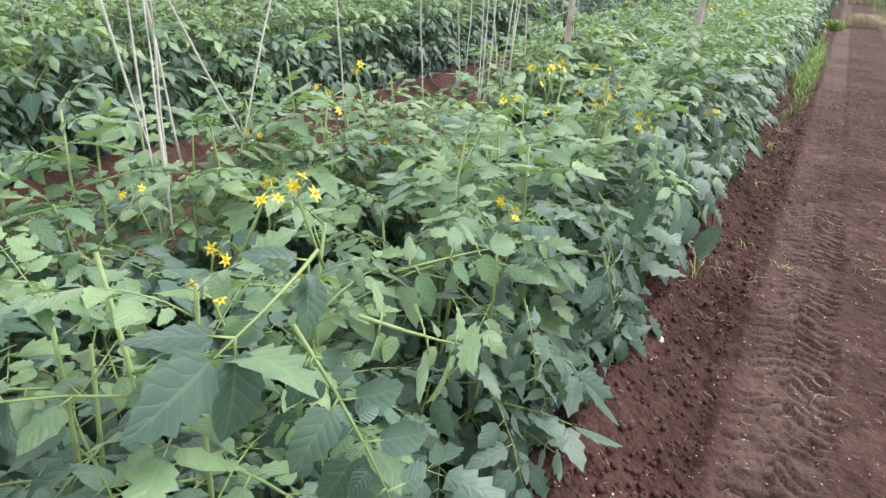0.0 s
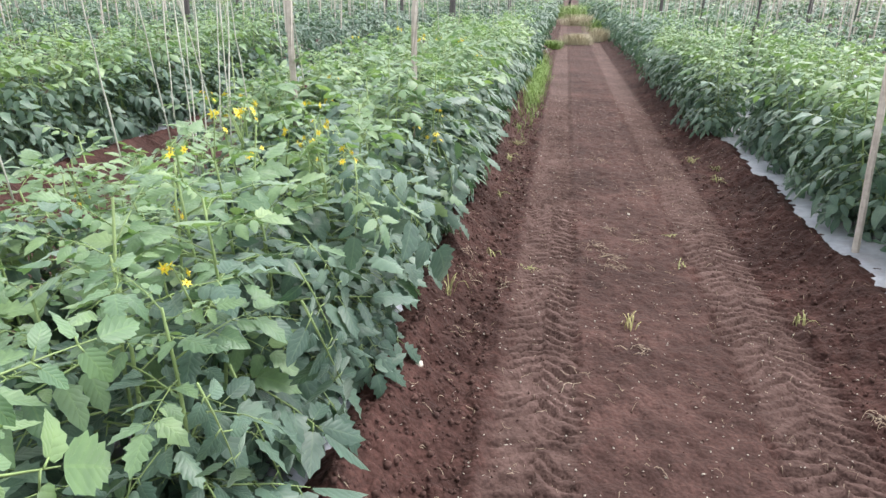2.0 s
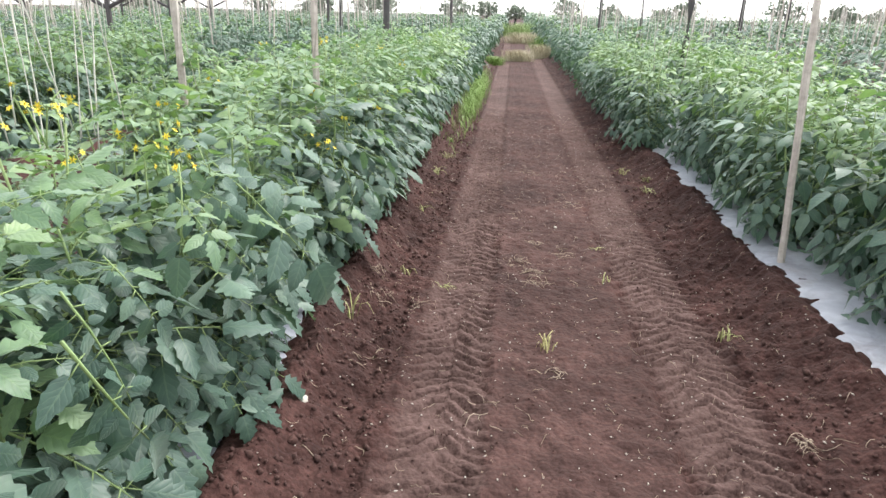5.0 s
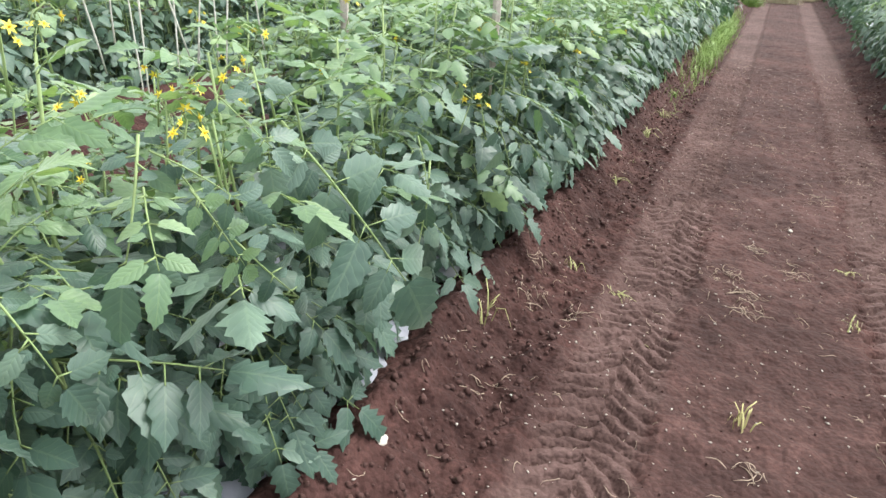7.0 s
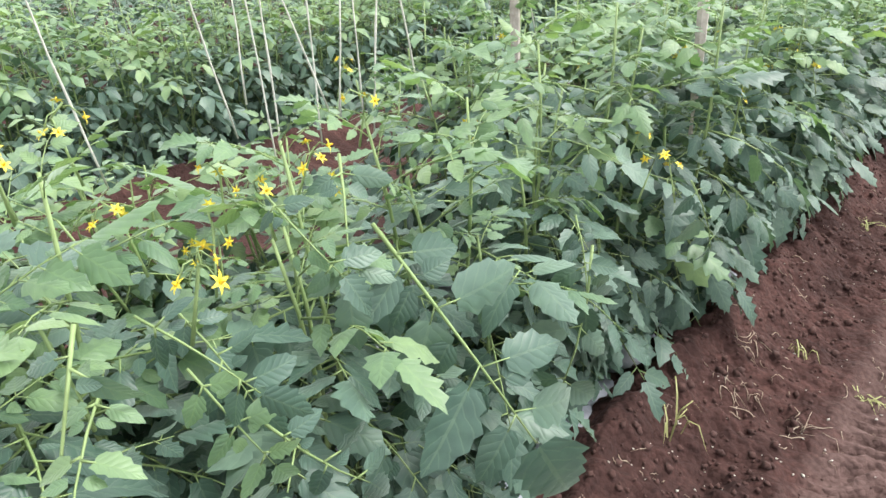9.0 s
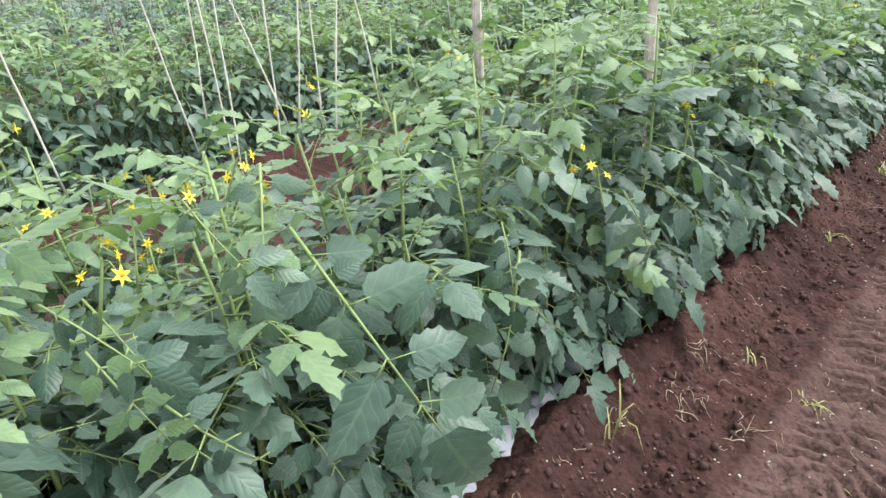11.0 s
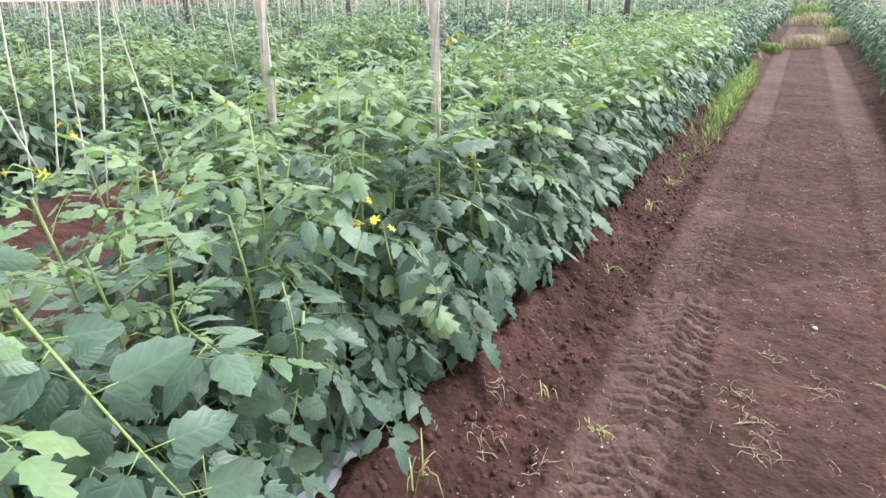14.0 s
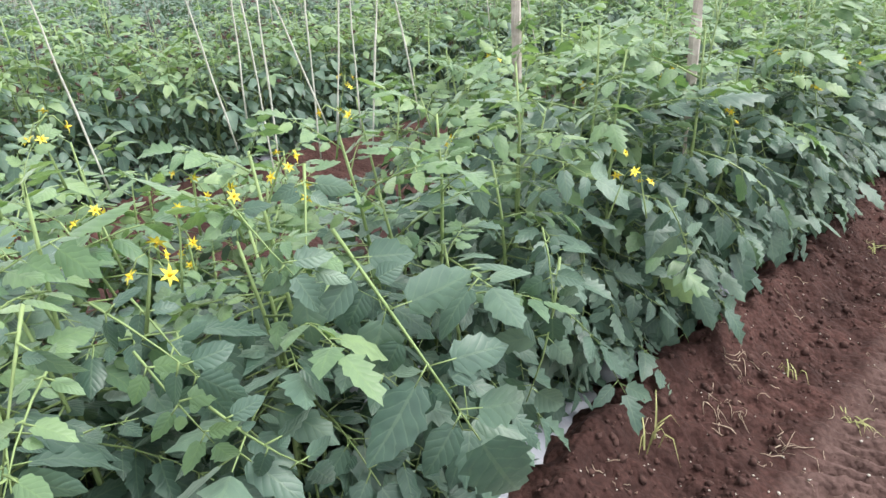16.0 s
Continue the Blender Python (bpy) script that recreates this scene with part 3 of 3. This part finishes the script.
# ---- tomato plants beside the track ----
rng = random.Random(5)
FRONT = []
FLOWERS = [
    (-1.50, 2.50, 1.14),
    (-1.45, 2.66, 1.16),
    (-1.40, 2.69, 1.15),
    (-1.45, 2.88, 1.07),
    (-1.18, 2.47, 1.15),
    (-1.35, 2.58, 1.12),
    (-1.45, 2.17, 1.30),
    (-1.45, 2.25, 1.33),
    (-1.45, 2.35, 1.28),
    (-1.40, 1.89, 1.29),
    (-1.50, 3.04, 1.21),
    (-1.35, 0.98, 1.30),
    (-1.33, 1.02, 1.29),
    (-1.58, 1.07, 1.11),
    (-1.40, 0.91, 1.15),
    (-1.40, 1.11, 1.08),
    (-1.25, 1.60, 1.11),
    (-1.65, 1.48, 1.31),
    (-1.70, 1.64, 1.35),
    (-1.50, 2.45, 1.30),
    (-1.50, 2.35, 1.29),
    (-1.12, 3.69, 0.96),
    (-1.12, 3.61, 0.98),
    (-1.25, 3.78, 0.98),
    (-1.60, 3.46, 1.03),
    (-1.65, 3.72, 1.21),
    (-1.40, 2.81, 1.16),
    (-1.35, 4.26, 1.12),
]
for row, x in enumerate((-1.44, -2.12)):
    y = 0.32 - 0.25 * row
    while y < 7.3:
        front = row == 0
        low = y < 3.75
        h = (rng.uniform(1.02, 1.15) if low else rng.uniform(1.04, 1.17)) if front else (rng.uniform(0.82, 0.94) if 2.2 < y < 3.75 else rng.uniform(1.0, 1.12))
        sparse = (3.35 < y < 3.9) and not front
        made = near_plant(1000 + 100 * row + int(y * 10), x + rng.uniform(-0.05, 0.05), y, BED_TOP - 0.02, h, 0.32 if front else 0.42, (0.03 if front else -0.05, 0), 2 if sparse else (4 if front else 5), 8 if sparse else (20 if front else 17), 3 if sparse else (42 if front else 16), (0 if y < 4.4 else 2) if front else 1)
        if front:
            FRONT.append(made)
        y += rng.uniform(0.36, 0.44)
for fx, fy, fz in FLOWERS:
    host = min(FRONT, key=lambda p: abs(p.location.y - fy))
    truss(host, Vector((fx, fy, fz - 0.03)) - host.location, rng, rng.randrange(2, 5))



def big_leaf(seed, a, b, pairs, label, blade=LEAF, lobes=0.07):
    """A long arching leaf with its stalk showing, from a to b, its face towards the track."""
    a, b = Vector(a), Vector(b)
    up = Vector((0.75, -0.45, 0.55))
    yv = (b - a).normalized()
    zv = (up - yv * up.dot(yv)).normalized()
    xv = yv.cross(zv)
    m = Matrix((xv, yv, zv)).transposed().to_4x4()
    host = min(FRONT, key=lambda p: abs(p.location.y - a.y))
    me = compound_leaf(seed, max((b - a).length * 1.15, 0.20), pairs, 9, True, 0.4, 0.95, lobes, 0.14).mesh("leaf", [blade, STEM])
    child("leaf", me, host, Matrix.Translation(a - host.location) @ m, label)


BIG_LEAVES = [
    ((-1.26, 2.82, 1.03), (-0.90, 2.83, 0.72), 4, "long leaf with a thick pale green stalk", LEAF),
    ((-1.15, 3.38, 0.80), (-1.07, 3.24, 0.46), 3, "drooping leaf with a pale green stalk", LEAF),
    ((-1.23, 1.72, 0.80), (-1.09, 1.66, 0.50), 3, "drooping leaf with a pale green stalk", LEAF),
    ((-1.10, 2.30, 1.15), (-1.04, 2.20, 0.96), 2, "drooping leaf with a pale green stalk", LEAF),
    ((-1.10, 1.83, 1.02), (-0.98, 1.86, 0.79), 3, "long leaf with a thick pale green stalk", LEAF),
    ((-1.06, 1.76, 0.96), (-0.98, 1.86, 0.64), 3, "long leaf with a thick pale green stalk", LEAF),
    ((-1.18, 0.84, 1.19), (-1.00, 0.84, 1.00), 4, "long leaf with a thick pale green stalk", LEAF),
    ((-1.26, 0.98, 1.21), (-1.14, 0.74, 1.24), 2, "drooping leaf with a pale green stalk", LEAF),
    ((-1.10, 0.86, 1.22), (-1.02, 1.04, 1.09), 3, "bright yellow-green young leaf", YOUNG),
    ((-1.16, 1.02, 1.19), (-1.10, 1.12, 1.20), 3, "bright yellow-green young leaf", YOUNG),
    ((-1.10, 1.39, 0.98), (-1.04, 1.42, 0.77), 3, "long leaf with a thick pale green stalk", LEAF),
    ((-1.12, 2.40, 1.03), (-1.04, 2.44, 0.89), 3, "bright yellow-green young leaf", YOUNG),
    ((-1.12, 2.31, 1.06), (-1.04, 2.24, 1.04), 3, "bright yellow-green young leaf", YOUNG),
    ((-1.10, 2.47, 0.91), (-1.02, 2.56, 0.74), 3, "drooping leaf with a pale green stalk", LEAF),
    ((-1.30, 2.65, 1.13), (-1.16, 2.65, 1.04), 2, "drooping leaf with a pale green stalk", LEAF),
    ((-1.34, 2.83, 1.14), (-1.18, 2.71, 0.99), 2, "drooping leaf with a pale green stalk", LEAF),
    ((-1.18, 2.38, 1.09), (-1.08, 2.42, 1.05), 2, "long leaf with a thick pale green stalk", LEAF),
    ((-1.18, 3.35, 0.88), (-1.08, 3.31, 0.69), 3, "drooping leaf with a pale green stalk", LEAF),
    ((-1.10, 3.80, 0.84), (-1.02, 3.92, 0.61), 3, "drooping leaf with a pale green stalk", LEAF),
    ((-1.18, 2.08, 0.99), (-1.06, 2.09, 0.85), 3, "drooping leaf with a pale green stalk", LEAF),
    ((-1.22, 2.44, 1.06), (-1.12, 2.49, 0.93), 3, "drooping leaf with a pale green stalk", LEAF),
]
for k, (base, tip, pairs, words, blade) in enumerate(BIG_LEAVES):
    big_leaf(901 + k, base, tip, pairs, words, blade)

MID = [mid_variant(40 + i, 0.98 + 0.03 * i, 0.34) for i in range(6)]


def mid_plant(x, y, scale, group):
    plant = tagged(new("tomato_plant"), "bushy dark green tomato plant in a dense row", "tomato plant", group)
    plant.location, plant.rotation_euler, plant.scale = (x, y, BED_TOP - 0.02), (0, 0, rng.uniform(0, 6.28)), (scale, scale, scale * rng.uniform(0.95, 1.06))
    stem, foliage = rng.choice(MID)
    child("stem", stem, plant)
    child("foliage", foliage, plant)


for x0, y0, y1, scale, group in ((-1.42, 7.4, 14, 1.04, "tomato plants in the bed beside the track"), (-2.16, 7.4, 14, 1.06, "tomato plants in the bed beside the track"),
                                 (1.79, 2.6, 5.0, 1.06, "tomato plants in the bed across the track"), (1.66, 5.1, 8.4, 1.06, "tomato plants in the bed across the track"), (1.34, 8.4, 14, 0.98, "tomato plants in the bed across the track"), (2.36, 2.6, 14, 1.05, "tomato plants in the bed across the track"),
                                 (-2.36, -0.2, 2.2, 0.98, "tomato plants in the bed beside the track"), (-2.30, 2.3, 3.0, 0.84, "tomato plants in the bed beside the track"), (-2.38, 4.2, 7.2, 1.0, "tomato plants in the bed beside the track"),
                                 (-5.10, 2.0, 11, 1.06, "tomato plants in the bed behind"), (-5.78, 2.0, 11, 1.06, "tomato plants in the bed behind")):
    y = y0
    while y < y1:
        mid_plant(x0 + rng.uniform(-0.06, 0.06), y, scale * rng.uniform(0.93, 1.07), group)
        y += rng.uniform(0.36, 0.46)


def hedge(name, x, y0, y1, per_metre, size, height, seed, upper=False):
    """A far bed's joined plants: leaves thick on the outside of a long uneven row."""
    r = random.Random(seed)
    placed = []
    piles = FAR_PILES if per_metre > 65 else FARTHEST_PILES
    for k in range(int((y1 - y0) * per_metre)):
        y = r.uniform(y0, y1)
        hump = 1 + 0.09 * math.sin(y * 4.1 + seed) + 0.06 * math.sin(y * 9.7 + 2 * seed)
        a = r.uniform(0.35, math.pi - 0.35) if upper else r.uniform(-0.15, math.pi + 0.15)
        d = r.uniform(0.6, 1.0)
        px = x + math.cos(a) * 0.74 * d
        pz = 0.16 + max(0, math.sin(a)) ** 0.55 * (height - 0.26) * d * hump if math.sin(a) > 0 else 0.2
        az = (0 if math.cos(a) > 0 else math.pi) + r.uniform(-1.5, 1.5)
        pitch = -50 + 75 * max(0, math.sin(a)) + r.uniform(-25, 25)
        at = Vector((px - math.cos(az) * 0.12 * size, y - math.sin(az) * 0.12 * size, pz))
        placed.append((r.randrange(len(piles)), leaf_pose(at, az, pitch, r.uniform(-30, 30), size * r.uniform(0.7, 1.15)), pz > height * 0.86 and r.random() < 0.6))
    tagged(new(name, merged(name, piles, placed)), "long dense row of green tomato plants", "crop row", "far rows of tomato plants", "stuff")


for i, x in enumerate(BEDS_LEFT):
    h = 1.24
    if i == 0:
        parts = [(14, 30, 185, 1.15), (30, 60, 64, 1.5), (60, 95, 22, 2.2)]
    elif i == 1:
        parts = [(11, 30, 170, 1.15), (30, 60, 60, 1.5), (60, 95, 14, 2.4)]
    elif i < 5:
        parts = [(1.5 + 0.4 * i, 24, 110, 1.2), (24, 60, 45, 1.6), (60, 95, 14, 2.4)]
    else:
        parts = [(2 + 0.4 * i, 60, 44 if i < 14 else 20, 1.6 if i < 14 else 2.2), (60, 95, 12, 2.6)]
    for k, (a, b, n, s) in enumerate(parts):
        hedge("crop_row", x, a, b, n if i < 4 else n * 0.6, s * 0.8, h if b <= 60 else 1.48, 10 * i + k, i > 3)
for i, x in enumerate(BEDS_RIGHT):
    parts = [(14, 30, 185, 1.15), (30, 60, 60, 1.5), (60, 95, 14, 2.4)] if i == 0 else [(3 + 2.5 * i, 26, 90, 1.25), (26, 60, 40 if i < 7 else 16, 1.6 if i < 7 else 2.3), (60, 95, 10, 2.4)]
    for k, (a, b, n, s) in enumerate(parts):
        if a < b - 1:
            hedge("crop_row", x, a, b, n if i < 2 else n * 0.55, s * 0.8, 1.22 if b <= 30 else (1.45 if b <= 60 else 1.85), 200 + 10 * i + k, i > 1)

# twine over the far beds, too many to count
p = Pile()
r = random.Random(8)
for x in BEDS_LEFT[:16] + BEDS_RIGHT[:9]:
    y = 5.0 if abs(x) > 2.5 else 8.0
    while y < 46:
        dx = r.choice((-0.35, 0.35))
        a, b = Vector((x + dx, y, 0.8)), Vector((x + dx + r.uniform(-0.1, 0.1), y + r.uniform(-0.35, 0.35), WIRE_Z))
        vs, fs = tube([a, b], [0.0050, 0.0050], 3)
        p.add(vs, fs)
        y += r.uniform(0.3, 0.6) * (1 + y / 16)
tagged(new("far_twine", p.mesh("far_twine", [TWINE])), "pale twines hanging over the far crop rows", "twine", kind="stuff")

# the thicket of pale stakes over the far beds, too many to count
p = Pile()
r = random.Random(12)
for i, x in enumerate(BEDS_LEFT[1:] + BEDS_RIGHT):
    y = 11.0 + r.random() if abs(x) > 3 else 18.0
    while y < 68:
        dx, top = r.choice((-0.35, 0.35)) + r.uniform(-0.05, 0.05), r.uniform(1.9, 2.35)
        vs, fs = tube([(x + dx, y, 0.05), (x + dx + r.uniform(-0.10, 0.10), y + r.uniform(-0.12, 0.12), top)], [0.017, 0.015], 4)
        p.add(vs, fs)
        y += r.uniform(0.45, 1.0) * (1 + y / 60)
tagged(new("far_stakes", p.mesh("far_stakes", [WOOD], smooth=False)), "thicket of pale wooden stakes over the far crop rows", "stake", kind="stuff")

# ---- grass, weeds and litter on the track ----


def blades(count, reach, height, width, seed, spread_x=0.02, spread_y=0.02, base=None, droop=0.6):
    r = random.Random(seed)
    p = Pile()
    for k in range(count):
        bx, by = r.gauss(0, spread_x), r.gauss(0, spread_y)
        bz = base(bx, by) if base else 0.0
        az, hh, rr = r.uniform(0, 6.28), height * r.uniform(0.5, 1.1), reach * r.uniform(0.3, 1.1)
        side = Vector((-math.sin(az), math.cos(az), 0)) * width
        vs = []
        for s in (0, 0.35, 0.7, 1.0):
            c = Vector((bx + math.cos(az) * rr * s ** 1.5, by + math.sin(az) * rr * s ** 1.5, bz - 0.004 + hh * (s - droop * s ** 3)))
            w = 1 - s ** 2
            vs += [c - side * w, c + side * w + Vector((0, 0, width * 0.6 * w))]
        p.add(vs, [(0, 1, 3, 2), (2, 3, 5, 4), (4, 5, 7, 6)])
    return p


for i, (x, y, count, reach, height, mat, label) in enumerate([
        (-0.08, 3.60, 10, 0.07, 0.17, PALEWEED, "small yellowing grass weed on the bare track"),
        (-1.03, 3.69, 7, 0.15, 0.27, DULLGRASS, "tall bent weed at the foot of the bed"),
        (-0.42, 3.97, 10, 0.08, 0.06, DULLGRASS, "low yellow-green weed in the wheel track"),
        (0.80, 3.85, 8, 0.10, 0.16, DULLGRASS, "thin wilted weed beside the wheel track"),
        (-0.65, 4.34, 12, 0.10, 0.09, DULLGRASS, "low yellow-green weed in the wheel track"),
        (-0.88, 4.43, 7, 0.08, 0.13, DULLGRASS, "thin grass weed at the foot of the bed"),
        (0.31, 4.54, 9, 0.07, 0.07, DULLGRASS, "small green weed on the bare track"),
        (0.30, 5.12, 8, 0.06, 0.07, DULLGRASS, "small green weed on the bare track"),
        (0.86, 7.42, 14, 0.12, 0.13, DULLGRASS, "wilted grass weed at the foot of the bed"),
        (1.02, 7.0, 14, 0.12, 0.12, DULLGRASS, "wilted grass weed at the foot of the bed"),
        (0.93, 6.6, 14, 0.12, 0.12, DULLGRASS, "wilted grass weed at the foot of the bed"),
        (-0.98, 6.9, 16, 0.13, 0.17, DULLGRASS, "wilted grass weed at the foot of the bed"),
        (-0.95, 7.6, 16, 0.13, 0.17, DULLGRASS, "wilted grass weed at the foot of the bed"),
        (-0.98, 8.6, 20, 0.13, 0.17, GRASS, "green grass weed at the foot of the bed"),
        (-0.97, 5.7, 8, 0.1, 0.12, DULLGRASS, "thin grass weed at the foot of the bed")]):
    ob = new("grass_weed", blades(count, reach * 1.2, height, 0.0030, 60 + i, droop=0.8).mesh("grass_weed", [mat]))
    ob.location = (x, y, soil_at(x, y))
    tagged(ob, label, "weed", "weeds on the track")

verge = blades(3400, 0.14, 0.21, 0.0034, 91, 0.075, 2.0, lambda bx, by: soil_at(-0.95 + bx, 13.8 + by), 0.35)
ob = tagged(new("verge_grass", verge.mesh("verge_grass", [GRASS])), "bright green grass along the foot of the bed", "grass", kind="stuff")
ob.location = (-0.95, 13.8, 0)

r = random.Random(17)
straw, chips = Pile(), Pile()


def straw_curl(x, y, ln, thick):
    """One dry root or stalk lying on the soil, bent as it goes."""
    az, bend, pts = r.uniform(0, 6.28), r.uniform(-1.1, 1.1), []
    for k in range(5):
        pts.append(Vector((x, y, soil_at(x, y) + 0.004 + 0.008 * (k in (1, 2, 3)) * r.random())))
        x, y, az = x + math.cos(az) * ln / 4, y + math.sin(az) * ln / 4, az + bend * r.uniform(0.2, 1.0)
    vs, fs = tube(pts, [thick, thick * 1.15, thick, thick * 0.9, thick * 0.6], 3)
    straw.add(vs, fs)


for k in range(3400):
    x, y = r.uniform(-1.1, 1.2), 1.8 + 10 * r.random() ** 1.4
    if r.random() < 0.36:
        straw_curl(x, y, 0.014 + 0.06 * r.random() ** 3, r.uniform(0.0008, 0.0014))
    else:
        z = soil_at(x, y) + 0.003
        s = r.uniform(0.0014, 0.0036) + 0.003 * r.random() ** 6
        az, long = r.uniform(0, 6.28), r.uniform(1.0, 2.2)
        ca, sa = math.cos(az), math.sin(az)
        vs = [Vector((x, y, z)) + s * Vector((q[0] * long * ca - q[1] * sa, q[0] * long * sa + q[1] * ca, q[2])) * r.uniform(0.7, 1.3) for q in ((1, 0, 0), (0, 1, 0), (-1, 0, 0), (0, -1, 0), (0, 0, 0.8), (0, 0, -0.8))]
        chips.add(vs, [(0, 1, 4), (1, 2, 4), (2, 3, 4), (3, 0, 4), (1, 0, 5), (2, 1, 5), (3, 2, 5), (0, 3, 5)])
# tangles of dry roots on the middle of the track and at the foot of the beds
for cx, cy, n, wide in ((-0.21, 4.78, 22, 0.06), (-0.13, 4.62, 22, 0.05), (-0.09, 4.46, 20, 0.05), (-0.10, 5.15, 14, 0.06), (0.12, 5.0, 14, 0.07), (-0.94, 4.05, 12, 0.06), (-1.02, 4.28, 10, 0.05), (-0.05, 3.42, 9, 0.05), (-0.36, 3.1, 7, 0.05), (0.86, 3.0, 22, 0.06), (0.25, 6.2, 12, 0.08), (-0.75, 4.05, 10, 0.06), (0.55, 6.8, 10, 0.08), (-0.1, 7.3, 14, 0.12), (-0.92, 3.4, 8, 0.07)):
    for k in range(n):
        straw_curl(cx + r.gauss(0, wide * 0.6), cy + r.gauss(0, wide * 0.6), r.uniform(0.03, 0.10), r.uniform(0.0009, 0.0017))
tagged(new("straw_litter", straw.mesh("straw_litter", [STRAW])), "scattered bits of dry straw on the soil", "straw", kind="stuff")
tagged(new("stone_chips", chips.mesh("stone_chips", [CHIP])), "small pale stone chips strewn on the soil", "gravel", kind="stuff")


def clod_field():
    p = Pile()
    r = random.Random(23)
    for k in range(5000):
        side = r.choice((-1, -1, 1))
        x = side * r.uniform(0.76, 1.16) if r.random() < 0.8 else r.uniform(-0.7, 0.7)
        y = 1.8 + 9 * r.random() ** 1.3
        s = r.uniform(0.003, 0.007) + 0.014 * r.random() ** 3 if abs(x) > 0.74 else r.uniform(0.002, 0.008)
        c = Vector((x, y, soil_at(x, y) + s * 0.3))
        turn = Euler((r.uniform(0, 6), r.uniform(0, 6), r.uniform(0, 6))).to_matrix()
        vs = []
        for q in ((1, 0, 0), (0.4, 0.9, 0), (-0.7, 0.6, 0.1), (-0.8, -0.5, 0), (0.3, -0.9, 0), (0.1, 0.1, 0.8), (0, 0, -0.7)):
            vs.append(c + turn @ (Vector(q) * s * r.uniform(0.75, 1.25)))
        p.add(vs, [(0, 1, 5), (1, 2, 5), (2, 3, 5), (3, 4, 5), (4, 0, 5), (1, 0, 6), (2, 1, 6), (3, 2, 6), (4, 3, 6), (0, 4, 6)])
    tagged(new("soil_clods", p.mesh("soil_clods", [CLOD])), "crumbly red-brown clods of earth", "soil", kind="stuff")


clod_field()


def rock(name, x, y, s, mat, label, category):
    r = random.Random(int(x * 100 + y * 37))
    bm = bmesh.new()
    bmesh.ops.create_icosphere(bm, subdivisions=2, radius=s)
    for v in bm.verts:
        v.co *= 1 + 0.35 * noise.noise(v.co * 1.2 / s)
        v.co.z *= 0.6
    me = bpy.data.meshes.new(name)
    bm.to_mesh(me)
    bm.free()
    me.materials.append(mat)
    ob = tagged(new(name, me), label, category)
    ob.location = (x, y, soil_at(x, y) + s * 0.3)


rock("pebble", -1.035, 2.895, 0.020, CHIP, "pale angular stone lying on the soil", "stone")
rock("pebble", 0.077, 5.54, 0.013, CHIP, "small pale stone lying on the track", "stone")

# ---- the far end: dry brush, green scrub, trees with haze in their colour ----


def brush(x, y, w, h, count, mat, name, label, seed):
    p = blades(count * 2, w * 0.5, h, 0.006, seed, w * 0.28, w * 0.3, None, 0.35)
    ob = tagged(new(name, p.mesh(name, [mat])), label, "brush", "dry brush closing the track")
    ob.location = (x, y, 0)


brush(-0.10, 24.2, 0.75, 0.55, 420, HAY, "dry_brush", "heap of straw-coloured dry brush across the track", 1)
brush(0.75, 26.0, 0.6, 0.75, 320, HAY, "dry_brush", "heap of straw-coloured dry brush across the track", 2)
brush(0.2, 39.0, 1.6, 0.9, 500, HAY, "dry_brush", "pale dry brush at the end of the track", 3)
brush(-0.95, 22.0, 0.6, 0.4, 400, GRASS, "green_scrub", "low green scrub at the end of the track", 4)
brush(1.3, 33.0, 1.2, 0.9, 500, GRASS, "green_scrub", "low green scrub at the end of the track", 5)
brush(0.0, 50.0, 3.0, 1.5, 600, GRASS, "green_scrub", "tall green scrub at the end of the track", 6)


def far_tree(x, y, h, w, seed):
    r = random.Random(seed)
    tree = tagged(new("tree"), "dull green tree beyond the field, paled by haze put into its colour", "tree", "trees beyond the field")
    tree.location = (x, y, 0)
    vs, fs = tube([(0, 0, -0.1), (0.1, 0, h * 0.3), (0.0, 0.1, h * 0.6)], [0.22, 0.16, 0.08], 6)
    child("trunk", mesh_of("trunk", vs, fs, [DARKWOOD]), tree)
    p = Pile()
    for k in range(420):
        a, e = r.uniform(0, 6.28), math.asin(r.uniform(-0.8, 1))
        d = r.uniform(0.45, 1.0) * (1 + 0.25 * math.sin(3 * a + seed))
        c = Vector((math.cos(a) * math.cos(e) * w * d, math.sin(a) * math.cos(e) * w * d, h * 0.6 + math.sin(e) * h * 0.42 * d))
        turn = Euler((r.uniform(0, 6), r.uniform(0, 6), r.uniform(0, 6))).to_matrix()
        s = r.uniform(0.25, 0.6)
        p.add([c + turn @ (Vector(q) * s) for q in ((-0.5, 0, 0), (0, -0.35, 0.12), (0.6, 0, 0), (0, 0.4, 0.1))], [(0, 1, 3), (1, 2, 3)])
    child("crown", p.mesh("crown", [HAZED_TREE]), tree)


r = random.Random(31)
for k in range(27):
    far_tree(-112 + k * 6 + r.uniform(-2.5, 2.5), r.uniform(84, 110), r.uniform(2.6, 4.2), r.uniform(1.6, 2.6), 700 + k)
